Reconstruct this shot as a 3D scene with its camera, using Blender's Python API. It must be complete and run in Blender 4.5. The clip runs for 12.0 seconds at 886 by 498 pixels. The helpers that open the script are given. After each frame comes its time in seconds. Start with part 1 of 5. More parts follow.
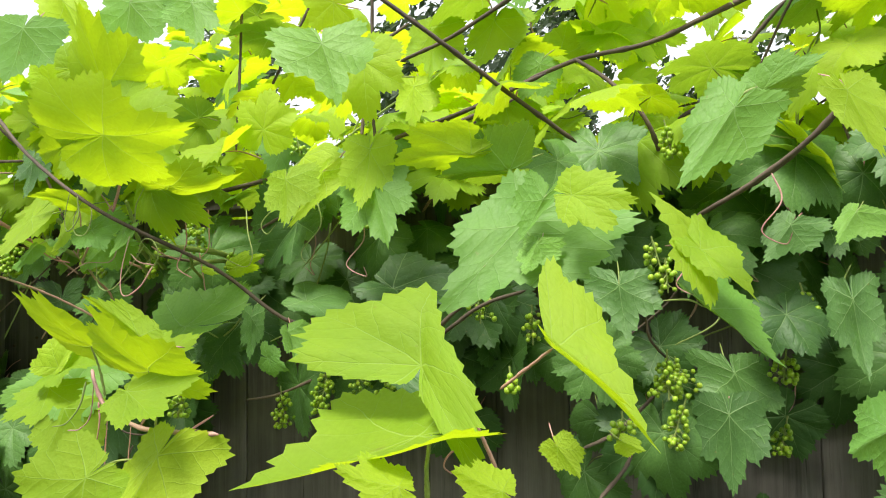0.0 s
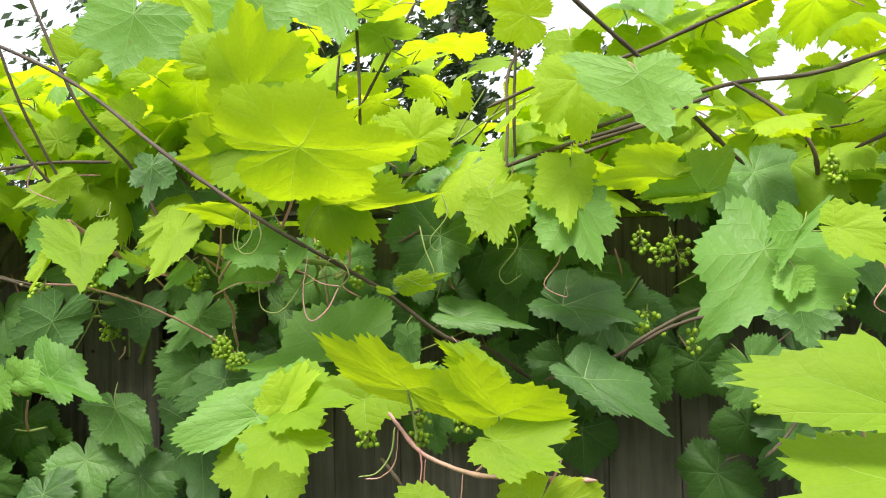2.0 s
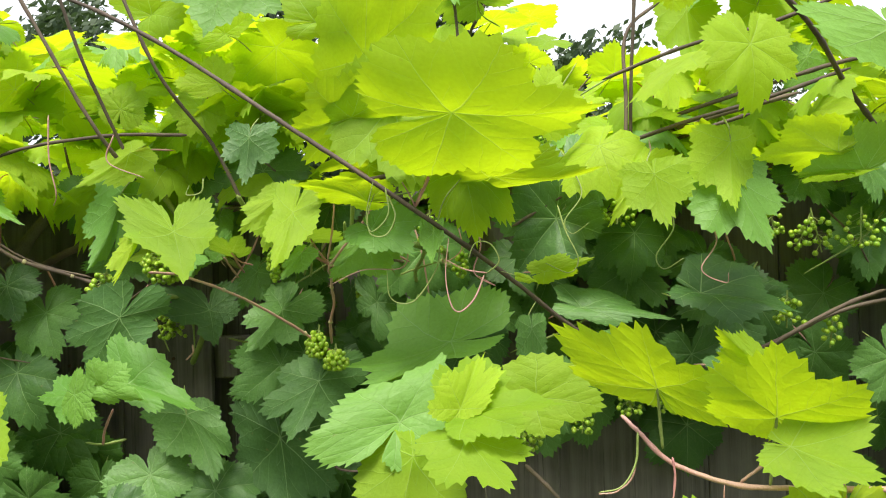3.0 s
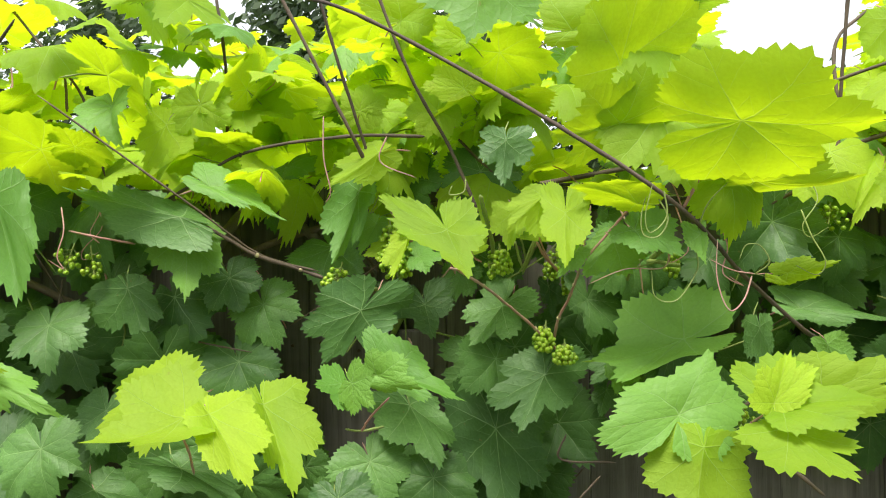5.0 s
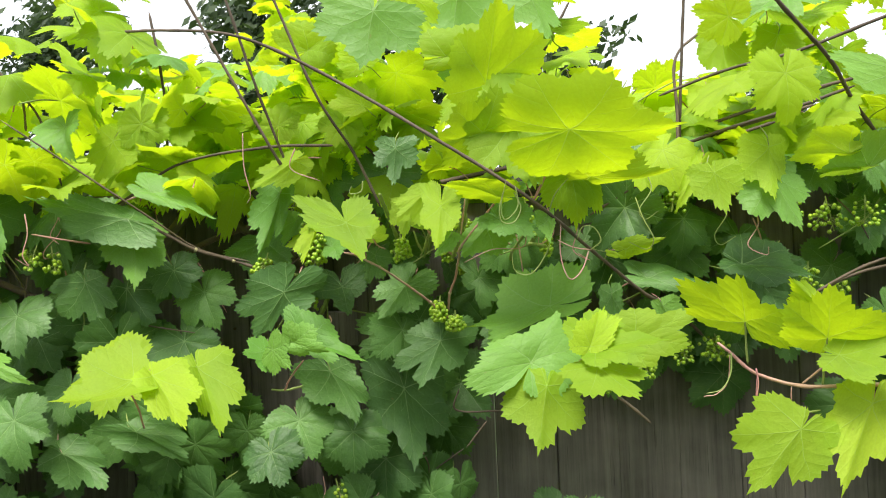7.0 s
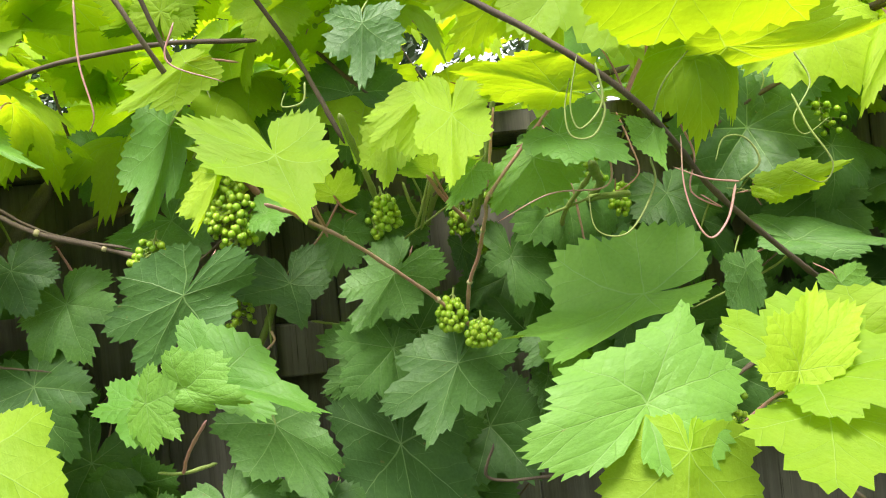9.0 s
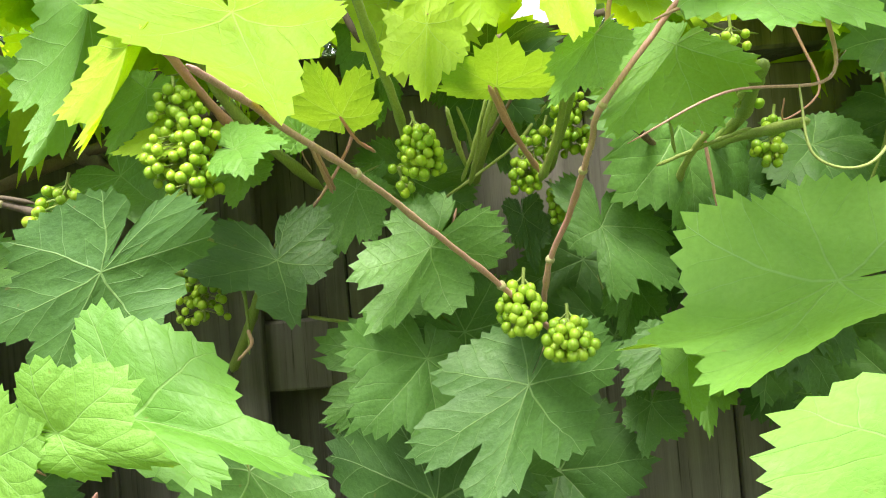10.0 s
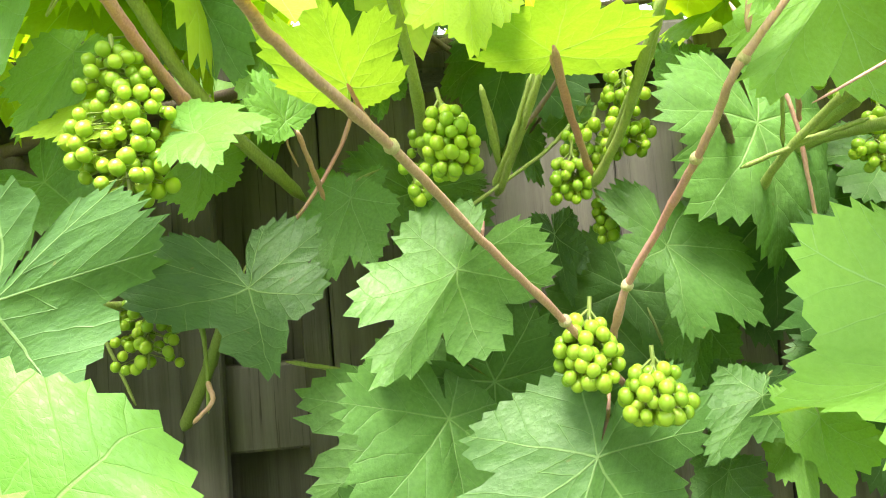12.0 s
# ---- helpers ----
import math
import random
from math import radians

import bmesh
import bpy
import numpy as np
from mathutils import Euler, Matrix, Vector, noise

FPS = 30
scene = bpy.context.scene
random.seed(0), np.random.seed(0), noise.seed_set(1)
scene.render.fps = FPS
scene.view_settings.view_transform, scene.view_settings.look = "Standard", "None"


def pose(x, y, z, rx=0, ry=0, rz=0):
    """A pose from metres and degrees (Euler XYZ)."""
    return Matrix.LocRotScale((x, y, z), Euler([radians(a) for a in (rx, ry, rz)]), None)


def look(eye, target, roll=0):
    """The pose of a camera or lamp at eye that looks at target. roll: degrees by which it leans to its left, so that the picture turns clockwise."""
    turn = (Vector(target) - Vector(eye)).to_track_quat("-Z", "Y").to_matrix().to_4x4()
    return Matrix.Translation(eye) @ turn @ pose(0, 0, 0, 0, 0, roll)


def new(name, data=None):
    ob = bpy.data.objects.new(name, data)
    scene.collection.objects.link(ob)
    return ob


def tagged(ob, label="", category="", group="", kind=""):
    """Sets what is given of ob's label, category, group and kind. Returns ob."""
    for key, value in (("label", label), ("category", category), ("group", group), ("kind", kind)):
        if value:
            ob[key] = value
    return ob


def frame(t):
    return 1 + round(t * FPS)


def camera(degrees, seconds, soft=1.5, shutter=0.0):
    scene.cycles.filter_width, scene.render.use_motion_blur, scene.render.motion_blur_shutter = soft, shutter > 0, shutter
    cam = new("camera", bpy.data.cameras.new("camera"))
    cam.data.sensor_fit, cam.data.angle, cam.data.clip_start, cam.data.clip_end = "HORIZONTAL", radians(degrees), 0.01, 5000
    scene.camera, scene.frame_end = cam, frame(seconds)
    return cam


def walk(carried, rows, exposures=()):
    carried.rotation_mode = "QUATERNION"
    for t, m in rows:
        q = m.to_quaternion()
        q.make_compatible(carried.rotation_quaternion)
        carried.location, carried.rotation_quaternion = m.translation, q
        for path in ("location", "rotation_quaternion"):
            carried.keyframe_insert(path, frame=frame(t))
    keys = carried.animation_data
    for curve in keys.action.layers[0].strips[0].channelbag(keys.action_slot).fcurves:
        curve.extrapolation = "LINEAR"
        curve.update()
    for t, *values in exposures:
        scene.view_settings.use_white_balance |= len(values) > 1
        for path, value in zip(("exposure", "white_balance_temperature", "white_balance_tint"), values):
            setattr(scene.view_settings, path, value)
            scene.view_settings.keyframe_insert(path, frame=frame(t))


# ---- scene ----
cam = camera(65.3, 12.0, soft=1.1)
METRES, EYE, TILT, LEAN, TURN = 2.7, 1.6, 3.3, 0.76, 18.0
ROWS = [
    (0.0, 0.0, 0.0, 0.0, -0.0, 0.0, -0.0),
    (0.5, -0.0304, 0.0256, 0.0144, -2.86, -0.7, 0.31),
    (1.0, -0.0715, 0.036, 0.0149, -6.33, -0.75, -0.05),
    (1.5, -0.1412, 0.0283, 0.022, -8.94, -1.45, 0.05),
    (2.0, -0.1924, 0.0245, 0.022, -10.95, -1.49, -0.27),
    (2.5, -0.2415, 0.0601, 0.0132, -13.27, -1.54, -0.21),
    (3.0, -0.2873, 0.0916, 0.0132, -15.27, -1.82, -0.13),
    (3.5, -0.344, 0.116, 0.0208, -17.42, -2.69, -0.23),
    (5.5, -0.4317, 0.0897, 0.0129, -13.22, -1.91, -1.01),
    (6.0, -0.4158, 0.0512, 0.0197, -12.56, -2.26, -0.74),
    (6.5, -0.3922, 0.0098, 0.0288, -14.07, -3.13, 0.05),
    (7.0, -0.4009, 0.0123, 0.0112, -17.01, -2.41, 0.78),
    (9.0, -0.3497, 0.2218, -0.018, -18.23, -2.02, 3.8),
    (9.5, -0.3328, 0.2804, -0.0256, -16.81, -1.51, 3.4),
    (10.0, -0.3301, 0.3315, -0.0335, -16.95, -1.87, 3.03),
    (10.5, -0.3362, 0.3607, -0.0308, -17.2, -2.28, 2.59),
    (11.0, -0.3344, 0.3785, -0.0368, -18.62, -2.02, 1.98),
    (11.5, -0.3313, 0.3915, -0.0433, -19.85, -1.04, 2.24),
    (12.0, -0.3314, 0.3885, -0.0372, -20.54, 0.89, 2.8),
]
walk(cam, [(t, pose(0, 0, EYE, TILT, LEAN, TURN) @ pose(METRES * x, METRES * y, METRES * z, 90 + pitch, roll, yaw)) for t, x, y, z, yaw, pitch, roll in ROWS],
     [(0.0, 0.55), (7.0, 0.56), (9.0, 0.89), (10.0, 1.4), (11.0, 1.85), (12.0, 2.0)])

# ---------------------------------------------------------------- light
world = bpy.data.worlds.new("overcast_sky")
scene.world = world
world.use_nodes = True
wn, wl = world.node_tree.nodes, world.node_tree.links
wn.clear()
sky = wn.new("ShaderNodeTexSky")
sky.sky_type, sky.sun_disc = "NISHITA", False
sky.sun_elevation, sky.sun_rotation = radians(63), radians(197)
sky.dust_density, sky.air_density = 4.0, 1.0
cloud = wn.new("ShaderNodeTexNoise")
cloud.inputs["Scale"].default_value, cloud.inputs["Detail"].default_value = 1.6, 5
ramp = wn.new("ShaderNodeValToRGB")
ramp.color_ramp.elements[0].color = (7.6, 8.1, 8.9, 1)
ramp.color_ramp.elements[1].color = (9.6, 9.8, 10.0, 1)
mix = wn.new("ShaderNodeMix")
mix.data_type = "RGBA"
mix.inputs["Factor"].default_value = 0.85
bg = wn.new("ShaderNodeBackground")
bg.inputs["Strength"].default_value = 0.115
wout = wn.new("ShaderNodeOutputWorld")
wl.new(cloud.outputs["Fac"], ramp.inputs["Fac"])
wl.new(sky.outputs["Color"], mix.inputs["A"])
wl.new(ramp.outputs["Color"], mix.inputs["B"])
wl.new(mix.outputs["Result"], bg.inputs["Color"])
wl.new(bg.outputs["Background"], wout.inputs["Surface"])

sun_data = bpy.data.lights.new("sun", "SUN")
sun_data.energy, sun_data.angle, sun_data.color = 4.4, radians(20), (1.0, 0.95, 0.85)
sun_lamp = new("sun", sun_data)
sun_lamp.matrix_basis = look((-1.1, -2.2, 9.0), (0, 1.4, 1.5))


# ---------------------------------------------------------------- materials
class Nodes:
    """Short hand for building a node material."""

    def __init__(self, name):
        self.material = bpy.data.materials.new(name)
        self.material.use_nodes = True
        self.tree = self.material.node_tree
        self.tree.nodes.clear()

    def node(self, kind, ins=(), **settings):
        n = self.tree.nodes.new("ShaderNode" + kind)
        for key, value in settings.items():
            if key == "operation":
                n.operation = value
            elif key == "data_type":
                n.data_type = value
            elif key == "blend_type":
                n.blend_type = value
        for key, value in dict(ins).items():
            self.give(n.inputs[key], value)
        return n

    def give(self, socket, value):
        if isinstance(value, bpy.types.NodeSocket):
            self.tree.links.new(value, socket)
        elif isinstance(value, tuple) and len(value) == 3 and socket.type == "RGBA":
            socket.default_value = (*value, 1)
        else:
            socket.default_value = value

    def math(self, operation, a, b=0.0, c=0.0):
        return self.node("Math", {0: a, 1: b, 2: c}, operation=operation).outputs[0]

    def noise(self, vector, scale, detail=4.0, rough=0.55):
        return self.node("TexNoise", {"Vector": vector, "Scale": scale, "Detail": detail, "Roughness": rough}).outputs["Fac"]

    def blend(self, fac, a, b, how="MIX"):
        n = self.node("Mix", data_type="RGBA", blend_type=how)
        self.give(n.inputs["Factor"], fac)
        self.give(n.inputs["A"], a)
        self.give(n.inputs["B"], b)
        return n.outputs["Result"]

    def ramp(self, fac, low, high, a=0.0, b=1.0):
        n = self.node("MapRange", {"Value": fac, "From Min": low, "From Max": high, "To Min": a, "To Max": b})
        return n.outputs["Result"]

    def bump(self, height, strength, distance):
        return self.node("Bump", {"Height": height, "Strength": strength, "Distance": distance}).outputs["Normal"]

    def finish(self, shader):
        out = self.node("OutputMaterial")
        self.tree.links.new(shader, out.inputs["Surface"])
        return self.material


def leaf_material(name, dark, light, glow, vein_colour, gloss=0.45, through_share=0.45, by_island=False, shine=0.3, relief=0.003, vein_share=0.45):
    """A vine leaf: mottled blade, pale main and side veins, light shining through."""
    k = Nodes(name)
    uv = k.node("UVMap").outputs["UV"]
    if by_island:
        rand = k.node("NewGeometry").outputs["Random Per Island"]
    else:
        rand = k.node("ObjectInfo").outputs["Random"]
    shift = k.node("CombineXYZ", {0: k.math("MULTIPLY", rand, 37.0), 1: k.math("MULTIPLY", rand, 91.0)}).outputs[0]
    place = k.node("VectorMath", {0: uv, 1: shift}).outputs[0]
    span = k.node("VectorMath", {0: uv}, operation="LENGTH").outputs["Value"]
    drift = k.node("VectorMath", {0: k.node("TexNoise", {"Vector": place, "Scale": 2.6, "Detail": 2.0}).outputs["Color"], 1: (0.5, 0.5, 0.5)}, operation="SUBTRACT").outputs[0]
    drift = k.node("VectorMath", {0: drift, "Scale": k.math("MULTIPLY", span, 0.15)}, operation="SCALE").outputs[0]
    split = k.node("SeparateXYZ", {0: k.node("VectorMath", {0: uv, 1: drift}).outputs[0]})
    x, y = split.outputs[0], split.outputs[1]
    r = k.math("SQRT", k.math("ADD", k.math("MULTIPLY", x, x), k.math("MULTIPLY", y, y)))
    angle = k.math("ABSOLUTE", k.math("ARCTAN2", x, y))
    sector = radians(50)
    local = k.math("SUBTRACT", k.math("MODULO", k.math("ADD", angle, sector / 2), sector), sector / 2)
    along = k.math("MULTIPLY", r, k.math("COSINE", local))
    side = k.math("ABSOLUTE", k.math("MULTIPLY", r, k.math("SINE", local)))
    width = k.ramp(r, 0.0, 0.9, 0.0082, 0.0018)
    main = k.ramp(k.math("DIVIDE", side, width), 0.5, 1.3, 1.0, 0.0)
    rib = k.math("SUBTRACT", along, k.math("MULTIPLY", side, 1.1))
    wave = k.math("ABSOLUTE", k.math("SUBTRACT", k.math("FRACT", k.math("MULTIPLY", k.math("ADD", rib, k.math("MULTIPLY", k.noise(uv, 3.0, 2.0), 0.08)), 5.0)), 0.5))
    second = k.ramp(wave, 0.468, 0.498, 0.0, 0.6)
    second = k.math("MULTIPLY", k.math("MULTIPLY", second, k.ramp(rib, 0.06, 0.14)), k.ramp(k.noise(place, 4.0, 1.0), 0.35, 0.6, 0.25, 1.0))
    net = k.node("TexVoronoi", {"Vector": uv, "Scale": 34.0})
    net.feature = "DISTANCE_TO_EDGE"
    mesh_fac = k.ramp(net.outputs["Distance"], 0.0, 0.08, 0.07, 0.0)
    veins = k.math("MAXIMUM", main, k.math("MAXIMUM", second, mesh_fac))
    mottle = k.noise(place, 3.0, 5.0)
    fine = k.noise(place, 28.0, 3.0)
    colour = k.blend(k.ramp(k.math("ADD", k.math("MULTIPLY", rand, 0.65), k.math("MULTIPLY", mottle, 0.55)), 0.15, 0.95), dark, light)
    colour = k.blend(k.ramp(fine, 0.35, 0.7, 0.0, 0.35), colour, tuple(0.7 * c for c in dark))
    colour = k.blend(k.math("MULTIPLY", veins, vein_share), colour, vein_colour)
    spots = k.ramp(k.noise(place, 9.0, 2.0), 0.72, 0.76, 0.0, 0.5)
    colour = k.blend(spots, colour, (0.22, 0.15, 0.05))
    puff = k.math("MULTIPLY", k.math("SUBTRACT", 0.25, k.math("MULTIPLY", wave, wave)), 0.7)
    crinkle = k.math("ADD", k.math("MULTIPLY", k.noise(place, 7.0, 3.0), 0.9), k.math("MULTIPLY", k.noise(place, 30.0, 2.0), 0.08))
    furrow = k.math("ADD", k.math("MULTIPLY", k.math("MAXIMUM", main, second), 0.25), k.math("MULTIPLY", mesh_fac, 0.4))
    normal = k.bump(k.math("ADD", crinkle, k.math("SUBTRACT", puff, furrow)), 0.6, relief)
    face = k.node("BsdfPrincipled", {"Base Color": colour, "Roughness": k.ramp(fine, 0.3, 0.7, gloss, gloss + 0.18), "Normal": normal,
                                     "Specular IOR Level": shine})
    lit = k.blend(k.ramp(mottle, 0.3, 0.7, 0.0, 0.4), glow, tuple(0.75 * c for c in glow))
    # random dimming per leaf imitates olive leaves in canopy shade
    lit = k.blend(k.ramp(rand, 0.0, 0.6, 0.45, 0.0), lit, tuple(0.4 * c for c in glow))
    lit = k.blend(k.math("MULTIPLY", veins, 0.35), lit, vein_colour)
    back = k.node("BsdfTranslucent", {"Color": lit, "Normal": normal})
    both = k.node("MixShader", {0: through_share, 1: face.outputs[0], 2: back.outputs[0]})
    return k.finish(both.outputs[0])


# age sets these tones, with fence shade and canopy skylight worked into the colours
MATURE_SHADED = dict(dark=(0.030, 0.090, 0.022), light=(0.140, 0.30, 0.066), glow=(0.20, 0.42, 0.02), vein_colour=(0.34, 0.50, 0.19))
YOUNG_LIT = dict(dark=(0.20, 0.365, 0.020), light=(0.46, 0.63, 0.045), glow=(0.70, 0.90, 0.012), vein_colour=(0.50, 0.68, 0.16))
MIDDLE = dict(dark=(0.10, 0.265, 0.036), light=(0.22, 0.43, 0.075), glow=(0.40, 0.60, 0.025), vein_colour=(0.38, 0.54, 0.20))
mat_leaf = leaf_material("mature_shaded_vine_leaf", **MATURE_SHADED, gloss=0.42, shine=0.45, through_share=0.18)
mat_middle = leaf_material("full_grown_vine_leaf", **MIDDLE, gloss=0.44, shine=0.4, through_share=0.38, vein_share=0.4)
mat_young = leaf_material("young_lit_vine_leaf", **YOUNG_LIT, gloss=0.5, through_share=0.52)
mat_leaf_stuff = leaf_material("mature_shaded_vine_foliage", **MATURE_SHADED, gloss=0.42, shine=0.45, through_share=0.18, by_island=True)
mat_young_stuff = leaf_material("young_lit_vine_foliage", **YOUNG_LIT, gloss=0.5, through_share=0.52, by_island=True)


def wood_material(name, low, high, stripe=1.0):
    """Weathered timber: long grain, checks, grey bleaching and knots."""
    k = Nodes(name)
    where = k.node("TexCoord").outputs["Object"]
    rand = k.node("ObjectInfo").outputs["Random"]
    shift = k.node("CombineXYZ", {0: k.math("MULTIPLY", rand, 13.0), 2: k.math("MULTIPLY", rand, 51.0)}).outputs[0]
    spot = k.node("VectorMath", {0: where, 1: shift}).outputs[0]
    long_map = k.node("Mapping", {"Vector": spot, "Scale": (60.0 * stripe, 60.0, 2.2)}).outputs[0]
    grain = k.noise(long_map, 1.0, 6.0, 0.65)
    fine_map = k.node("Mapping", {"Vector": spot, "Scale": (260.0, 260.0, 5.0)}).outputs[0]
    fine = k.noise(fine_map, 1.0, 3.0, 0.6)
    blot = k.noise(spot, 6.0, 5.0)
    mixed = k.math("ADD", k.math("MULTIPLY", grain, 0.55), k.math("MULTIPLY", blot, 0.45))
    mixed = k.math("ADD", mixed, k.math("MULTIPLY", k.math("SUBTRACT", rand, 0.5), 0.16))
    colour = k.blend(k.ramp(mixed, 0.32, 0.68), low, high)
    crack = k.ramp(fine, 0.30, 0.38, 0.75, 0.0)
    colour = k.blend(crack, colour, tuple(0.25 * c for c in low))
    green = k.ramp(k.noise(spot, 3.5, 3.0), 0.55, 0.75, 0.0, 0.14)
    colour = k.blend(green, colour, (0.10, 0.12, 0.06))
    normal = k.bump(k.math("ADD", k.math("MULTIPLY", grain, 0.6), k.math("MULTIPLY", fine, 0.6)), 0.6, 0.003)
    face = k.node("BsdfPrincipled", {"Base Color": colour, "Roughness": 0.82, "Normal": normal, "Specular IOR Level": 0.25})
    return k.finish(face.outputs[0])


mat_wood = wood_material("weathered_fence_wood", (0.052, 0.047, 0.043), (0.21, 0.19, 0.17))


def stem_material(name, a, b, rough=0.55, scale=30.0):
    k = Nodes(name)
    where = k.node("TexCoord").outputs["Object"]
    rand = k.node("ObjectInfo").outputs["Random"]
    big = k.noise(where, scale * 0.35, 3.0)
    fine = k.noise(k.node("Mapping", {"Vector": where, "Scale": (3.0, 3.0, 1.0)}).outputs[0], scale * 9, 3.0)
    t = k.math("ADD", k.ramp(big, 0.3, 0.7), k.math("MULTIPLY", k.math("SUBTRACT", rand, 0.5), 0.6))
    colour = k.blend(t, a, b)
    colour = k.blend(k.ramp(fine, 0.35, 0.65, 0.35, 0.0), colour, tuple(0.45 * c for c in a))
    face = k.node("BsdfPrincipled", {"Base Color": colour, "Roughness": rough, "Normal": k.bump(fine, 0.4, 0.002)})
    return k.finish(face.outputs[0])


mat_cane = stem_material("brown_cane_bark", (0.075, 0.053, 0.042), (0.18, 0.13, 0.095), 0.75)
mat_red = stem_material("pinkish_green_shoot", (0.56, 0.24, 0.25), (0.50, 0.33, 0.24), 0.45)
mat_green = stem_material("green_stalk", (0.22, 0.30, 0.07), (0.34, 0.40, 0.12), 0.5)
mat_old = stem_material("old_grey_bark", (0.09, 0.07, 0.055), (0.2, 0.17, 0.14), 0.9)
mat_node = stem_material("tan_node", (0.45, 0.38, 0.2), (0.5, 0.46, 0.26), 0.6)


def grape_material():
    k = Nodes("unripe_grape_skin")
    where = k.node("TexCoord").outputs["Object"]
    rand = k.node("ObjectInfo").outputs["Random"]
    bloom = k.noise(where, 160.0, 3.0)
    colour = k.blend(rand, (0.20, 0.35, 0.018), (0.33, 0.47, 0.03))
    colour = k.blend(k.ramp(bloom, 0.5, 0.75, 0.0, 0.3), colour, (0.36, 0.48, 0.12))
    face = k.node("BsdfPrincipled", {"Base Color": colour, "Roughness": 0.36, "Subsurface Weight": 0.25, "Subsurface Radius": (0.004, 0.006, 0.001),
                                     "Subsurface Scale": 0.5})
    return k.finish(face.outputs[0])


mat_grape = grape_material()


def ground_material():
    k = Nodes("lawn_and_soil")
    where = k.node("TexCoord").outputs["Object"]
    a, b = k.noise(where, 0.8, 6.0), k.noise(where, 30.0, 4.0)
    colour = k.blend(k.ramp(b, 0.3, 0.7), (0.035, 0.07, 0.02), (0.08, 0.12, 0.035))
    colour = k.blend(k.ramp(a, 0.52, 0.62), colour, (0.11, 0.08, 0.05))
    face = k.node("BsdfPrincipled", {"Base Color": colour, "Roughness": 0.95, "Normal": k.bump(b, 0.8, 0.03)})
    return k.finish(face.outputs[0])


mat_ground = ground_material()


def far_leaf_material():
    k = Nodes("far_tree_leaf")
    rand = k.node("NewGeometry").outputs["Random Per Island"]
    colour = k.blend(rand, (0.02, 0.045, 0.018), (0.06, 0.10, 0.035))
    face = k.node("BsdfPrincipled", {"Base Color": colour, "Roughness": 0.6})
    back = k.node("BsdfTranslucent", {"Color": (0.08, 0.14, 0.03)})
    return k.finish(k.node("MixShader", {0: 0.25, 1: face.outputs[0], 2: back.outputs[0]}).outputs[0])


mat_far = far_leaf_material()


def wall_material():
    k = Nodes("unseen_wall_render")
    where = k.node("TexCoord").outputs["Object"]
    a, b = k.noise(where, 0.7, 5.0), k.noise(where, 60.0, 3.0)
    colour = k.blend(k.ramp(a, 0.3, 0.7), (0.30, 0.27, 0.23), (0.38, 0.35, 0.30))
    face = k.node("BsdfPrincipled", {"Base Color": colour, "Roughness": 0.9, "Normal": k.bump(b, 0.5, 0.004)})
    return k.finish(face.outputs[0])


mat_render = wall_material()


def nail_material():
    k = Nodes("rusty_nail")
    where = k.node("TexCoord").outputs["Object"]
    colour = k.blend(k.noise(where, 400.0, 3.0), (0.03, 0.02, 0.016), (0.10, 0.055, 0.03))
    return k.finish(k.node("BsdfPrincipled", {"Base Color": colour, "Roughness": 0.7, "Metallic": 0.4}).outputs[0])


mat_nail = nail_material()


# ---------------------------------------------------------------- building helpers
def link_mesh(name, mesh, material, parent=None, label=""):
    ob = new(name, mesh)
    if material is not None and not mesh.materials:
        mesh.materials.append(material)
    if parent is not None:
        ob.parent = parent
    return tagged(ob, label=label)


def part(name, bm, material, parent, label=""):
    """One bmesh as one mesh object under a thing or a part."""
    mesh = bpy.data.meshes.new(name)
    bm.to_mesh(mesh)
    bm.free()
    return link_mesh(name, mesh, material, parent, label)


def thing(name, label, category, group="", kind="", at=(0, 0, 0)):
    ob = new(name)
    ob.location = at
    ob.empty_display_size = 0.1
    return tagged(ob, label, category, group, kind)


def box(bm, lo, hi, bevel=0.0):
    made = bmesh.ops.create_cube(bm, size=1.0)
    size, mid = Vector(hi) - Vector(lo), (Vector(hi) + Vector(lo)) / 2
    bmesh.ops.transform(bm, matrix=Matrix.Translation(mid) @ Matrix.Diagonal((*size, 1)), verts=made["verts"])
    if bevel:
        edges = {e for v in made["verts"] for e in v.link_edges}
        bmesh.ops.bevel(bm, geom=list(edges), offset=bevel, segments=1, affect="EDGES")


def smooth(mesh):
    mesh.polygons.foreach_set("use_smooth", [True] * len(mesh.polygons))
    return mesh


def curve_points(points, steps):
    """A smooth line through a few places (Catmull-Rom)."""
    p = [Vector(q) for q in points]
    p = [2 * p[0] - p[1], *p, 2 * p[-1] - p[-2]]
    out = []
    for i in range(1, len(p) - 2):
        for s in range(steps):
            t = s / steps
            a, b, c, d = p[i - 1], p[i], p[i + 1], p[i + 2]
            out.append(0.5 * (2 * b + (c - a) * t + (2 * a - 5 * b + 4 * c - d) * t * t + (3 * b - a - 3 * c + d) * t ** 3))
    return [*out, p[-2]]


